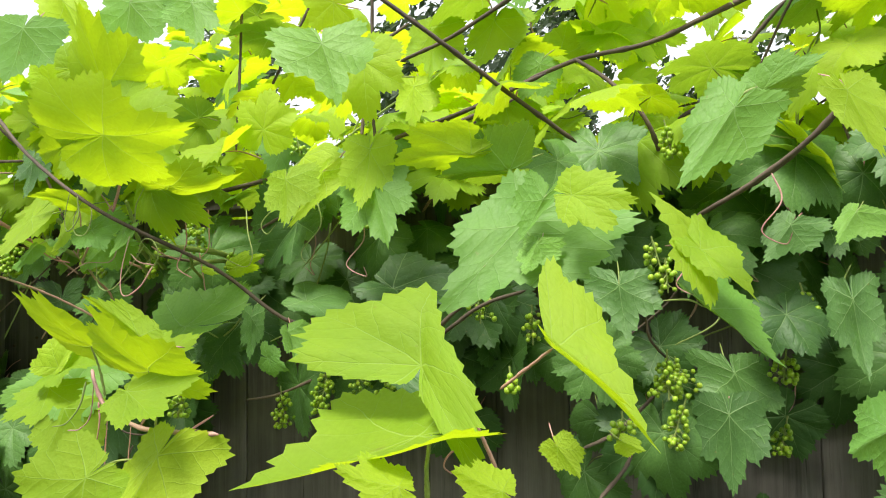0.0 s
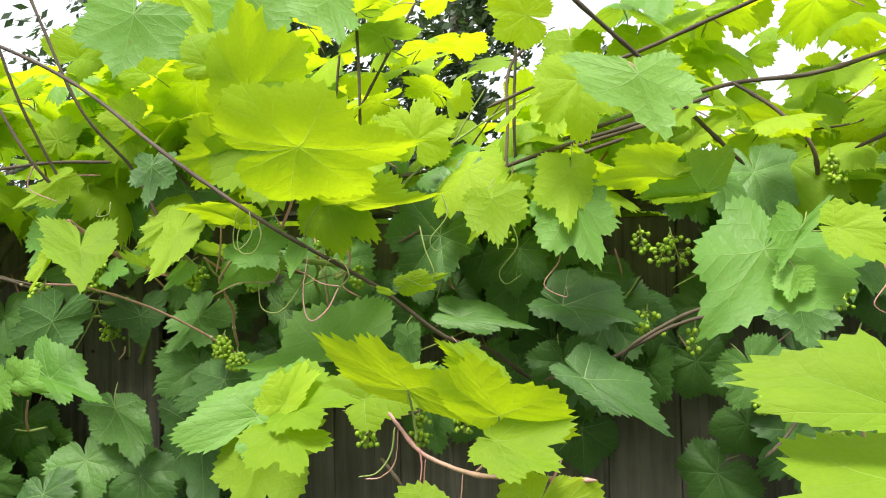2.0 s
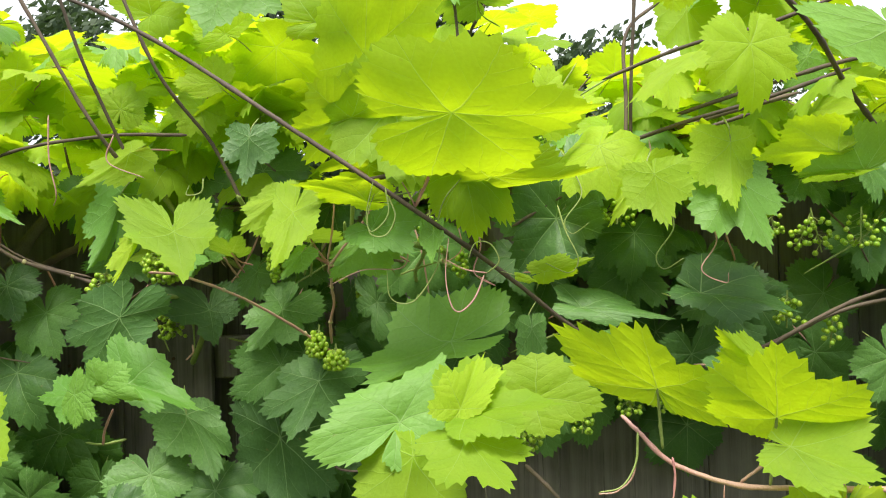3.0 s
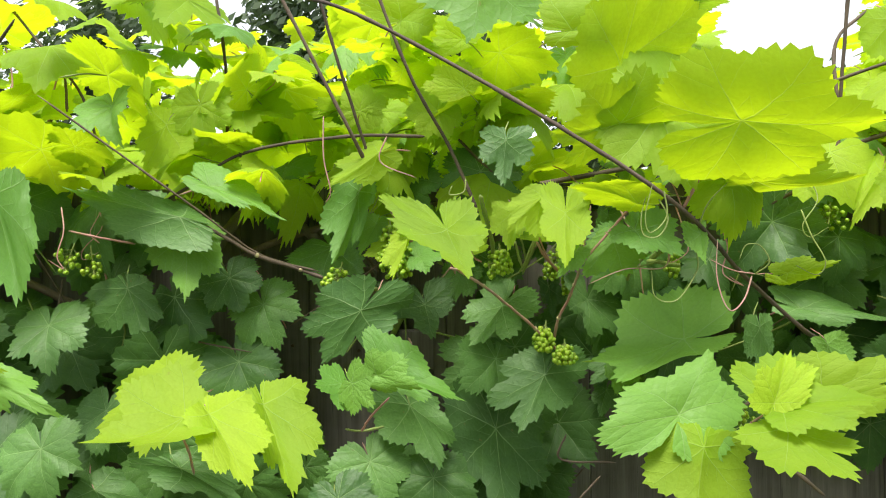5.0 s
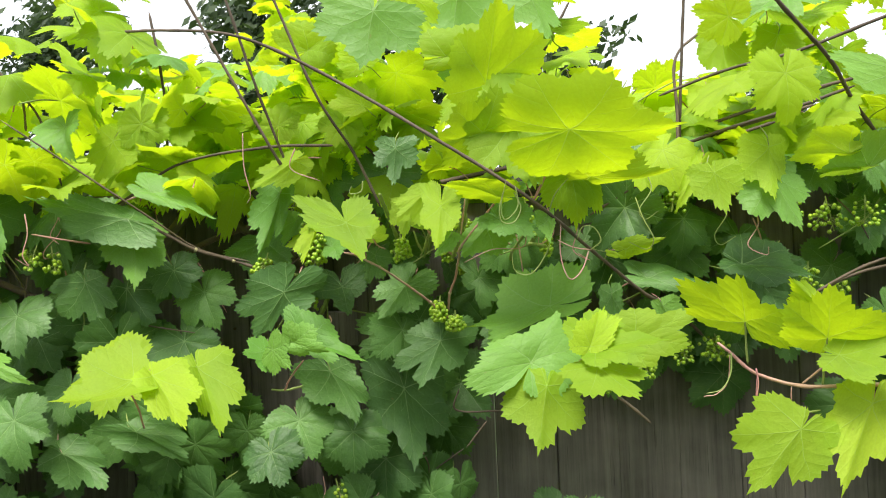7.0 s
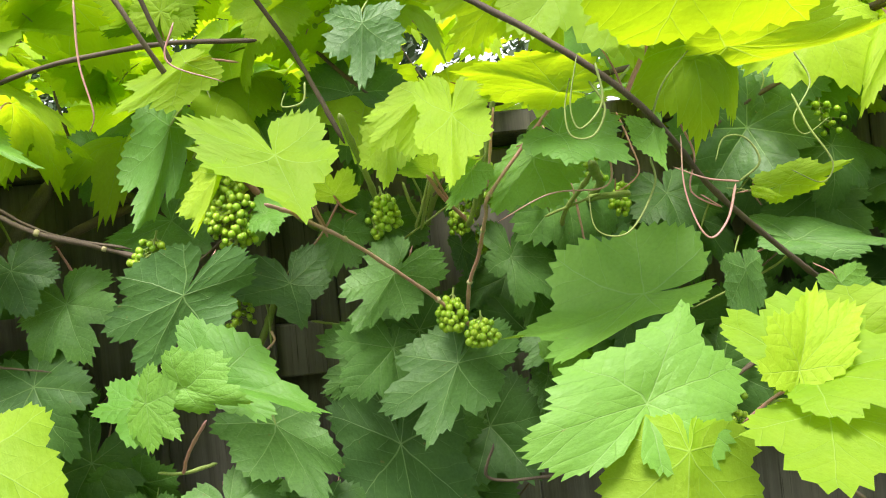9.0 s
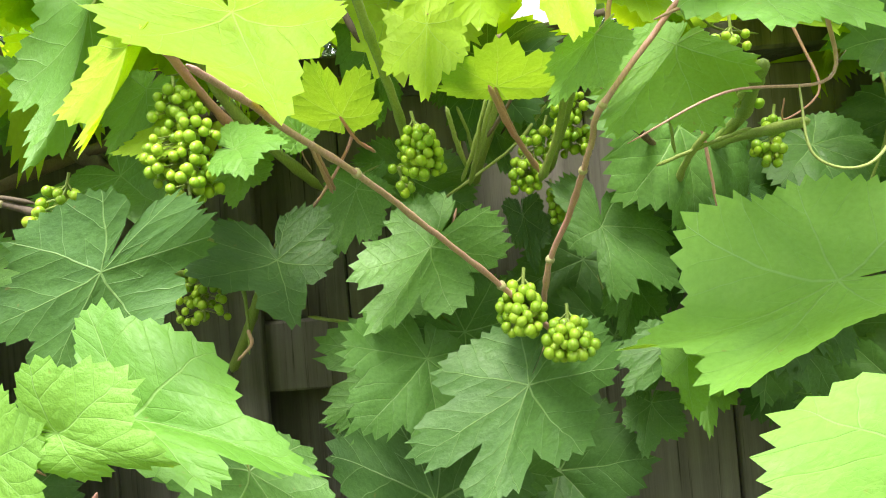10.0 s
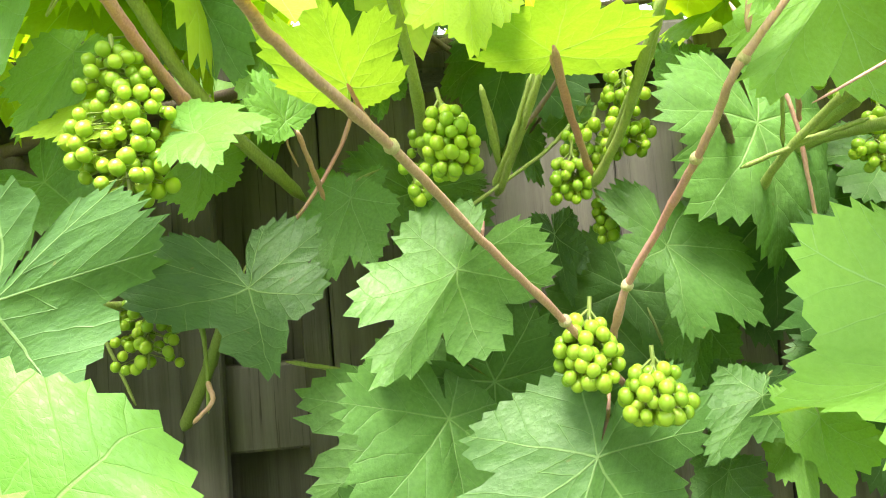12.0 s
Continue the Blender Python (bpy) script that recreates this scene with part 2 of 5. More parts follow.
def tube_mesh(name, points, r0, r1, steps=6, sides=7, knots=0.0, spacing=0.09, waver=0.0, seed=0):
    """A tapered, slightly knotted stem through the given places."""
    line = curve_points(points, steps) if len(points) > 2 or steps > 1 else [Vector(q) for q in points]
    rng = random.Random(seed)
    if waver:
        line = [line[0], *[q + Vector([rng.uniform(-waver, waver) for _ in range(3)]) for q in line[1:-1]], line[-1]]
    verts, faces, run = [], [], 0.0
    up = Vector((0.31, 0.77, 0.55))
    for i, q in enumerate(line):
        if i:
            run += (q - line[i - 1]).length
        way = (line[min(i + 1, len(line) - 1)] - line[max(i - 1, 0)]).normalized()
        side = way.cross(up).normalized()
        other = way.cross(side)
        t = i / (len(line) - 1)
        r = r0 + (r1 - r0) * t
        if i in (0, len(line) - 1):
            r *= 0.35
        if knots:
            r *= 1 + knots * max(0.0, 1 - abs((run / spacing) % 1.0 - 0.5) * 9)
        for s in range(sides):
            a = 2 * math.pi * s / sides
            verts.append(q + r * (math.cos(a) * side + math.sin(a) * other))
        if i:
            b = (i - 1) * sides
            faces += [(b + s, b + (s + 1) % sides, b + sides + (s + 1) % sides, b + sides + s) for s in range(sides)]
    faces.append(tuple(range(sides))[::-1])
    faces.append(tuple(range(len(verts) - sides, len(verts))))
    mesh = bpy.data.meshes.new(name)
    mesh.from_pydata(verts, [], faces)
    return smooth(mesh)


# ---------------------------------------------------------------- the ground and the fence
def build_ground():
    bm = bmesh.new()
    bmesh.ops.create_grid(bm, x_segments=40, y_segments=40, size=1500)
    ob = part("ground", bm, mat_ground, None)
    tagged(ob, "lawn with bare brown soil along the fence", "ground", kind="structure")


FENCE_Y = 1.43
FENCE_TOP = 1.79


def build_fence():
    fence = thing("fence", "weathered grey-brown board fence under a grapevine", "fence", at=(0, FENCE_Y, 0))
    rng = random.Random(5)
    pitch, shapes = 0.152, {}
    for n in range(-32, 30):
        x = PICKET_X + n * pitch
        strips = [(x, 0.1512)] if n != OPEN_PICKET else [(-1.393, 0.041), (-1.277, 0.028)]
        for mid, w in strips:
            key = (w, rng.randrange(3))
            if key not in shapes:
                bm = bmesh.new()
                box(bm, (-w / 2, 0, 0.03), (w / 2, 0.018, FENCE_TOP - 0.008 * key[1]), 0.002)
                mesh = bpy.data.meshes.new("picket")
                bm.to_mesh(mesh)
                bm.free()
                mesh.materials.append(mat_wood)
                shapes[key] = mesh
            ob = link_mesh("picket", shapes[key], mat_wood, fence)
            ob.matrix_basis = pose(mid, rng.uniform(-0.004, 0.003), 0, 0, rng.uniform(-0.06, 0.06), 0)
    bm = bmesh.new()
    bmesh.ops.create_cone(bm, cap_ends=True, segments=9, radius1=0.0042, radius2=0.0034, depth=0.003)
    bmesh.ops.rotate(bm, cent=(0, 0, 0), matrix=Matrix.Rotation(radians(90), 3, "X"), verts=bm.verts)
    head = bpy.data.meshes.new("nail")
    bm.to_mesh(head)
    bm.free()
    for n in range(-14, 9):
        if n == OPEN_PICKET:
            continue
        for side in (-0.045, 0.04):
            link_mesh("nail", head, mat_nail, fence).location = (PICKET_X + n * pitch + side + rng.uniform(-0.008, 0.008), -0.005, 1.47 + rng.uniform(-0.02, 0.02))
    for z in (0.35, 1.426):
        bm = bmesh.new()
        box(bm, (-5.2, 0.022, z), (4.6, 0.06, z + 0.089), 0.003)
        part("rail", bm, mat_wood, fence)
    bm = bmesh.new()
    box(bm, (-5.2, -0.035, FENCE_TOP + 0.002), (4.6, 0.10, FENCE_TOP + 0.04), 0.004)
    part("cap_board", bm, mat_wood, fence)
    for x in (-4.0, -1.62, 0.78, 3.2):
        bm = bmesh.new()
        box(bm, (x - 0.045, 0.064, 0), (x + 0.045, 0.154, FENCE_TOP + 0.06), 0.004)
        part("post", bm, mat_wood, fence)
    bm = bmesh.new()
    box(bm, (-1.45, 0.064, 0.03), (-1.23, 0.082, FENCE_TOP - 0.005), 0.002)
    part("back_picket", bm, mat_wood, fence)
    return fence


PICKET_X = -0.274
OPEN_PICKET = -7


# ---------------------------------------------------------------- vine leaves
LOBES = ((0, 1.0), (14, 0.88), (27, 0.76), (40, 0.84), (52, 0.92), (64, 0.84), (80, 0.74), (94, 0.78), (108, 0.80),
         (124, 0.72), (140, 0.68), (154, 0.62), (166, 0.54), (174, 0.34), (180, 0.06))
RINGS = (0.16, 0.32, 0.48, 0.64, 0.78, 0.90, 1.0)


def lobe_radius(angle, sinus, basal):
    """The blade's edge at an angle from the tip, in degrees. sinus deepens the bays, basal narrows the bay at the stalk."""
    a = abs(angle)
    for (a0, r0), (a1, r1) in zip(LOBES, LOBES[1:]):
        if a <= a1:
            t = (a - a0) / (a1 - a0)
            t = t * t * (3 - 2 * t)
            r = r0 + (r1 - r0) * t
            break
    bay = max(0.0, 1 - abs(a - 27) / 8) + 0.75 * max(0.0, 1 - abs(a - 80) / 8)
    if a > 120:
        r *= basal
    return r * (1 - sinus * bay)


def leaf_mesh(seed, sinus=0.1, fold=0.1, droop=0.15, wave=0.05, tip=0.1, teeth=52, rings=7, basal=1.0, width=1.0):
    """A lobed, toothed blade one unit long from stalk to tip: x across, y to the tip, z out of its upper side."""
    rng = random.Random(seed)
    n = teeth * 2
    shares = RINGS if rings == 7 else (0.6, 1.0)
    waves = [(rng.choice((2, 3, 5)), rng.uniform(0, 6.28), rng.uniform(0.5, 1)) for _ in range(3)]
    ripples = [(rng.choice((7, 9, 11, 13)), rng.uniform(0, 6.28)) for _ in range(2)]
    bends = [(c + rng.uniform(-5, 5), rng.uniform(-0.55, 0.30)) for c in (-108, -52, 0, 52, 108, -150, 150)]
    skew, lean = rng.uniform(-0.09, 0.09), rng.uniform(-0.06, 0.06)
    deep = [sinus * rng.uniform(0.5, 1.6) for _ in range(2)]
    wide = width * rng.uniform(0.92, 1.08)
    verts, flat, faces = [Vector((0, 0, 0))], [(0.0, 0.0)], []
    edge = []
    for i in range(n):
        a = -180 + 360 * (i + 0.5 + rng.uniform(-0.25, 0.25)) / n
        r = lobe_radius(a, deep[a > 0], basal) * (1 + skew * math.sin(radians(a)) + rng.uniform(-0.018, 0.018))
        big = 1.5 if (i // 2) % 3 == 0 else 0.8
        tooth = big * (0.022 + 0.05 * rng.random()) if i % 2 else -0.035 - 0.02 * rng.random()
        edge.append((radians(a), r, tooth))
    for k, share in enumerate(shares):
        for a, r, tooth in edge:
            q = r * share * (1 + (tooth if k == len(shares) - 1 else 0))
            x, y = q * math.sin(a) * wide, q * math.cos(a)
            flat.append((x, y))
            rr = math.hypot(x, y)
            deg = math.degrees(a)
            local = (abs(deg) + 25) % 50 - 25
            z = fold * abs(x) - droop * rr * rr - tip * max(0.0, y) ** 3 + lean * x
            z += 0.075 * min(1.0, abs(local) / 15) * min(rr, 0.6) * (1.15 - rr)
            z += wave * rr * rr * sum(s * math.sin(f * a + p) for f, p, s in waves)
            z += 0.020 * rr ** 3 * sum(math.sin(f * a + p) for f, p in ripples)
            z += sum(b * math.exp(-((deg - c) / 20) ** 2) for c, b in bends) * max(0.0, rr - 0.3) ** 2
            c = 1 - 0.16 * (abs(fold) + droop) * rr
            verts.append(Vector((x * c, y * c, z)))
    for i in range(n):
        j = (i + 1) % n
        faces.append((0, 1 + j, 1 + i))
        for k in range(len(shares) - 1):
            b = 1 + k * n
            faces.append((b + i, b + j, b + n + j, b + n + i))
    return verts, faces, flat


def to_mesh(name, verts, faces, flat, material):
    mesh = bpy.data.meshes.new(name)
    mesh.from_pydata(verts, [], faces)
    uv = mesh.uv_layers.new(name="UVMap")
    index = np.empty(len(mesh.loops), dtype=np.int32)
    mesh.loops.foreach_get("vertex_index", index)
    uv.data.foreach_set("uv", np.asarray(flat, dtype=np.float32)[index].ravel())
    mesh.materials.append(material)
    return smooth(mesh)


SHAPES = {
    "flat": dict(sinus=0.13, fold=0.06, droop=0.10, wave=0.04, tip=0.10),
    "lobed": dict(sinus=0.22, fold=0.05, droop=0.12, wave=0.05, tip=0.15),
    "tent": dict(sinus=0.08, fold=-0.40, droop=0.12, wave=0.05, tip=0.18),
    "cup": dict(sinus=0.12, fold=0.38, droop=0.05, wave=0.06, tip=0.10),
    "fold": dict(sinus=0.10, fold=0.95, droop=0.10, wave=0.05, tip=0.25),
    "arch": dict(sinus=0.08, fold=-0.12, droop=0.55, wave=0.05, tip=0.30),
    "round": dict(sinus=0.02, fold=0.10, droop=0.18, wave=0.07, tip=0.05, width=1.08),
    "small": dict(sinus=0.05, fold=0.45, droop=0.25, wave=0.12, tip=0.20, teeth=26),
}
made_leaves = {}


def blade(shape, young, n):
    key = (shape, young, n)
    if key not in made_leaves:
        settings = dict(SHAPES[shape])
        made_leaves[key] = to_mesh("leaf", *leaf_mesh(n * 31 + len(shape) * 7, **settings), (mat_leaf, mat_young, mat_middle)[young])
    return made_leaves[key]


def petiole(length, n):
    key = ("petiole", n)
    if key not in made_leaves:
        rng = random.Random(n)
        pts = [(0, 0, -0.004), (rng.uniform(-.05, .05), -0.25, -0.08 - 0.1 * rng.random()), (rng.uniform(-.15, .15), -0.55, -0.32 - 0.2 * rng.random())]
        mesh = tube_mesh("petiole", pts, 0.011, 0.015, 4, 6)
        mesh.materials.append(mat_red if n % 2 else mat_green)
        made_leaves[key] = mesh
    return made_leaves[key]


def leaf_frame(junction, normal, to_tip, size):
    z = Vector(normal).normalized()
    y = Vector(to_tip)
    y = (y - y.dot(z) * z).normalized()
    x = y.cross(z)
    m = Matrix((x, y, z)).transposed().to_4x4()
    return Matrix.Translation(junction) @ m @ Matrix.Diagonal((size, size, size, 1))


leaf_count = [0]


def leaf(vine, shape, junction, normal, to_tip, size, young=0, label="", stalk=True):
    """One leaf with its stalk, a part of the vine."""
    leaf_count[0] += 1
    n = leaf_count[0] % 6
    ob = link_mesh("leaf", blade(shape, young, n), None, vine, label)
    ob.matrix_basis = leaf_frame(junction, normal, to_tip, size)
    if stalk:
        link_mesh("petiole", petiole(1.0, leaf_count[0] % 5), None, ob)
    return ob

LOBE_X, LOBE_Y = 0.72, 0.56


def bent_mesh(seed, tip, side_a, side_b, cut, basal, material):
    """A toothed blade bent along its midrib: tip and the two side lobes are given from the stalk's end."""
    rng = random.Random(seed)
    teeth = 42 if Vector(tip).length < 0.1 else 56
    n = teeth * 2
    tip, side_a, side_b = Vector(tip), Vector(side_a), Vector(side_b)
    arms = ((side_a - LOBE_Y * tip) / LOBE_X, (side_b - LOBE_Y * tip) / LOBE_X)
    out = (arms[1] - arms[0]).cross(tip)
    scale = max(tip.length, 0.5 * (side_a - side_b).length)
    out = out.normalized() * scale if out.length > 1e-9 else Vector((0, -scale, 0))
    waves = [(rng.choice((2, 3, 4, 5)), rng.uniform(0, 6.28), rng.uniform(0.4, 1)) for _ in range(3)]
    ripples = [(rng.choice((7, 9, 11, 13)), rng.uniform(0, 6.28)) for _ in range(2)]
    deep = [cut * rng.uniform(0.5, 1.5) for _ in range(2)]
    skew, bulge = rng.uniform(-0.07, 0.07), rng.uniform(0.02, 0.10)
    edge = []
    for i in range(n):
        a = -180 + 360 * (i + 0.5 + rng.uniform(-0.25, 0.25)) / n
        r = lobe_radius(a, deep[a > 0], 1.0) * (1 - (1 - basal) * min(1.0, max(0.0, (abs(a) - 92) / 45))) * (1 + skew * math.sin(radians(2 * a)) + rng.uniform(-0.02, 0.02))
        big = 1.5 if (i // 2) % 3 == 0 else 0.8
        tooth = 42 / teeth * (big * (0.025 + 0.05 * rng.random()) if i % 2 else -0.03 - 0.025 * rng.random())
        edge.append((radians(a), r, tooth))
    verts, flat, faces = [Vector((0, 0, 0))], [(0.0, 0.0)], []
    for k, share in enumerate(RINGS):
        for a, r, tooth in edge:
            q = r * share * (1 + (tooth if k == len(RINGS) - 1 else 0))
            x, y = q * math.sin(a), q * math.cos(a)
            flat.append((x, y))
            rr = math.hypot(x, y)
            local = (abs(math.degrees(a)) + 25) % 50 - 25
            z = 4 * bulge * (rr - rr * rr) if rr < 1 else 0.0
            z += 0.028 * min(1.0, abs(local) / 15) * min(rr, 0.6) * (1.15 - rr)
            z += 0.045 * rr * rr * sum(s * math.sin(f * a + p) for f, p, s in waves)
            z += 0.016 * rr ** 3 * sum(math.sin(f * a + p) for f, p in ripples)
            # the crease at the midrib is a soft one
            off = math.sqrt(x * x + 0.0025) - 0.05
            arm = arms[0] if x < 0 else arms[1]
            both = 0.5 * (arms[1] - arms[0])
            soft = min(1.0, abs(x) / 0.10)
            place = y * tip + soft * off * arm + (1 - soft) * x * both
            verts.append(place + z * out)
    for i in range(n):
        j = (i + 1) % n
        faces.append((0, 1 + j, 1 + i))
        for k in range(len(RINGS) - 1):
            b = 1 + k * n
            faces.append((b + i, b + j, b + n + j, b + n + i))
    return to_mesh("leaf", verts, faces, flat, material)


def bent_leaf(vine, junction, tip, side_a, side_b, young, cut, stalk=True, basal=0.5):
    """One bent or folded leaf with its stalk, a part of the vine. basal: how far the blade runs back beyond the stalk's end."""
    leaf_count[0] += 1
    n = leaf_count[0]
    mesh = bent_mesh(n * 13, tip, side_a, side_b, cut, basal, (mat_leaf, mat_young, mat_middle)[young])
    ob = link_mesh("leaf", mesh, None, vine)
    ob.location = junction
    way = Vector(tip)
    normal = (Vector(side_b) - Vector(side_a)).cross(way)
    if normal.y > 0:
        normal = -normal
    if stalk:
        stem = link_mesh("petiole", petiole(1.0, n % 5), None, ob)
        stem.matrix_basis = leaf_frame((0, 0, 0), normal, way, min(0.10, max(0.05, way.length)))
    return ob



class Foliage:
    """Many leaves of lower detail in one mesh."""

    def __init__(self, material, seed):
        self.verts, self.faces, self.flat, self.count = [], [], [], 0
        self.material, self.rng = material, random.Random(seed)
        self.kinds = []
        for i, shape in enumerate(("flat", "lobed", "tent", "cup", "round", "arch", "flat", "tent")):
            settings = dict(SHAPES[shape])
            settings.update(teeth=30, rings=2)
            v, f, u = leaf_mesh(400 + i, **settings)
            self.kinds.append((np.array([tuple(q) for q in v]), f, u))

    def add(self, junction, normal, to_tip, size):
        v, f, u = self.kinds[self.rng.randrange(len(self.kinds))]
        m = np.array(leaf_frame(junction, normal, to_tip, size))
        moved = v @ m[:3, :3].T + m[:3, 3]
        base = self.count
        self.verts.append(moved)
        self.faces += [tuple(base + i for i in face) for face in f]
        self.flat += u
        self.count += len(v)

    def finish(self, name, parent, label):
        if not self.count:
            return None
        mesh = to_mesh(name, np.concatenate(self.verts).tolist(), self.faces, self.flat, self.material)
        ob = link_mesh(name, mesh, None, parent, label)
        return tagged(ob, kind="stuff")


# ---------------------------------------------------------------- shoots, tendrils and bunches
STEMS = {"cane": mat_cane, "red": mat_red, "green": mat_green, "old": mat_old}
serial = [0]


def cane(vine, kind, r0, r1, *places):
    """A woody cane or shoot with swollen nodes."""
    serial[0] += 1
    mesh = tube_mesh("cane", places, r0, r1, 9, 8, 0.30 if kind != "old" else 0.2, 0.085, 0.0003 if kind != "old" else 0.004, serial[0])
    mesh.materials.append(STEMS[kind])
    ob = link_mesh("cane", mesh, None, vine, {"cane": "brown woody cane", "red": "pinkish young shoot", "green": "green shoot",
                                             "old": "gnarled grey old wood"}[kind])
    return ob


def bud_node(vine, place, radius):
    """A swollen, paler joint on a shoot, with its small bud."""
    bm = bmesh.new()
    bmesh.ops.create_icosphere(bm, subdivisions=2, radius=radius)
    for v in bm.verts:
        v.co.x *= 1.15
        v.co += 0.12 * radius * noise.noise_vector(v.co * 420)
        if v.co.z > 0.5 * radius:
            v.co.z += 0.5 * (v.co.z - 0.5 * radius)
    ob = part("node", bm, mat_node, vine, "swollen tan shoot node")
    smooth(ob.data)
    ob.location = place
    return ob


def tendril(vine, *places):
    serial[0] += 1
    mesh = tube_mesh("tendril", places, 0.0013, 0.0006, 8, 6)
    mesh.materials.append((mat_red, mat_green)[serial[0] % 2])
    return link_mesh("tendril", mesh, None, vine, "thin curling tendril")


def berry_mesh():
    bm = bmesh.new()
    bmesh.ops.create_uvsphere(bm, u_segments=12, v_segments=8, radius=1.0)
    for v in bm.verts:
        v.co.z *= 1.08
    mesh = bpy.data.meshes.new("grape")
    bm.to_mesh(mesh)
    bm.free()
    mesh.materials.append(mat_grape)
    return smooth(mesh)


berry = berry_mesh()


def grape_cluster(vine, place, width, height, count):
    """A bunch of small hard green grapes on a branched stalk."""
    serial[0] += 1
    rng = random.Random(serial[0] * 17)
    top = Vector((0, 0, height * 0.5 + 0.012))
    verts, faces, balls = [], [], []
    radius, count = 0.0043, int(1.5 * count)
    tries = 0
    while len(balls) < count and tries < count * 40:
        tries += 1
        z = rng.uniform(-0.5, 0.5)
        slim = 0.55 + 0.45 * math.sin(math.pi * min(1.0, (z + 0.5) * 0.9 + 0.15))
        a, q = rng.uniform(0, 6.283), math.sqrt(rng.random())
        p = Vector((q * slim * width * 0.46 * math.cos(a), q * slim * width * 0.40 * math.sin(a), z * height * 0.9))
        if all((p - o).length > radius * 1.55 for o, _ in balls):
            balls.append((p, radius * rng.uniform(0.82, 1.12)))
    for p, r in balls:
        mid = Vector((0, 0, min(p.z + 0.008, top.z)))
        b = len(verts)
        side = Vector((0.0010, 0, 0))
        for q in (mid, p):
            verts += [q + side, q + Vector((0, 0.0010, 0)), q - side, q - Vector((0, 0.0010, 0))]
        faces += [(b + i, b + (i + 1) % 4, b + 4 + (i + 1) % 4, b + 4 + i) for i in range(4)]
    b = len(verts)
    for q in (top, Vector((0, 0, 0)), Vector((0, 0, -height * 0.45))):
        verts += [q + Vector((0.0014 * math.cos(i * 1.0472), 0.0014 * math.sin(i * 1.0472), 0)) for i in range(6)]
    for k in range(2):
        faces += [(b + 6 * k + i, b + 6 * k + (i + 1) % 6, b + 6 * k + 6 + (i + 1) % 6, b + 6 * k + 6 + i) for i in range(6)]
    mesh = bpy.data.meshes.new("fruit_stalk")
    mesh.from_pydata(verts, [], faces)
    mesh.materials.append(mat_green)
    bunch = link_mesh("fruit_stalk", smooth(mesh), None, vine, "branched green stalk bearing unripe grapes")
    bunch.matrix_basis = pose(*place, rng.uniform(-14, 14), rng.uniform(-22, 22), 0)
    for p, r in balls:
        ob = link_mesh("grape", berry, None, bunch)
        ob.matrix_basis = Matrix.LocRotScale(p, Euler((rng.uniform(-0.6, 0.6), rng.uniform(-0.6, 0.6), 0)), (r, r, r))
    return bunch


# ---------------------------------------------------------------- distance
def build_tree(x, y, height, spread, seed, clumps):
    """A dark broad-leaved tree: trunk, limbs and a loose crown."""
    rng = random.Random(seed)
    tree = thing("tree", "dark leafy tree standing beyond the fence", "tree", "trees beyond the fence", at=(x, y, 0))
    trunk = tube_mesh("trunk", [(0, 0, -0.05), (0.05, 0, height * 0.4), (-0.05, 0.05, height * 0.9)], 0.03 * height, 0.008 * height, 6, 9)
    trunk.materials.append(mat_old)
    link_mesh("trunk", trunk, None, tree)
    ends = []
    for i in range(11):
        z = height * (0.14 + 0.075 * i)
        a, r = rng.uniform(0, 6.28), spread * (1.05 - 0.07 * i) * rng.uniform(0.7, 1.0)
        end = Vector((r * math.cos(a), r * math.sin(a), z + 0.25 * r))
        limb = tube_mesh("limb", [(0, 0, z), (end.x * 0.5, end.y * 0.5, z + 0.05 * r), tuple(end)], 0.010 * height, 0.003 * height, 4, 6)
        limb.materials.append(mat_old)
        link_mesh("limb", limb, None, tree)
        ends += [end, end * 0.62 + Vector((0, 0, z * 0.36))]
    verts, faces = [], []
    for i in range(clumps):
        c = ends[rng.randrange(len(ends))] + Vector([rng.gauss(0, spread * 0.21) for _ in range(3)])
        for j in range(34):
            p = c + Vector([rng.gauss(0, 0.15) for _ in range(3)])
            n = Vector([rng.gauss(0, 1) for _ in range(3)]).normalized()
            s = n.orthogonal().normalized() * rng.uniform(0.05, 0.12)
            t = n.cross(s) * 0.55
            b = len(verts)
            verts += [p - s, p - t * 0.8, p + s, p + t * 0.8]
            faces.append((b, b + 1, b + 2, b + 3))
    mesh = bpy.data.meshes.new("crown")
    mesh.from_pydata(verts, [], faces)
    mesh.materials.append(mat_far)
    tagged(link_mesh("crown", mesh, None, tree), kind="stuff")
    return tree


def build_unseen_wall():
    """A plain wall added unseen behind the eye; it blocks low frontal sky and closes the garden."""
    bm = bmesh.new()
    # added light blocker: its height sets how much low sky reaches the fence
    box(bm, (-16, -8.3, -0.05), (14, -8.0, 5.2), 0.01)
    tagged(part("wall_south", bm, mat_render, None), "plain pale unseen wall added behind the eye to block low sky", "wall", kind="structure")


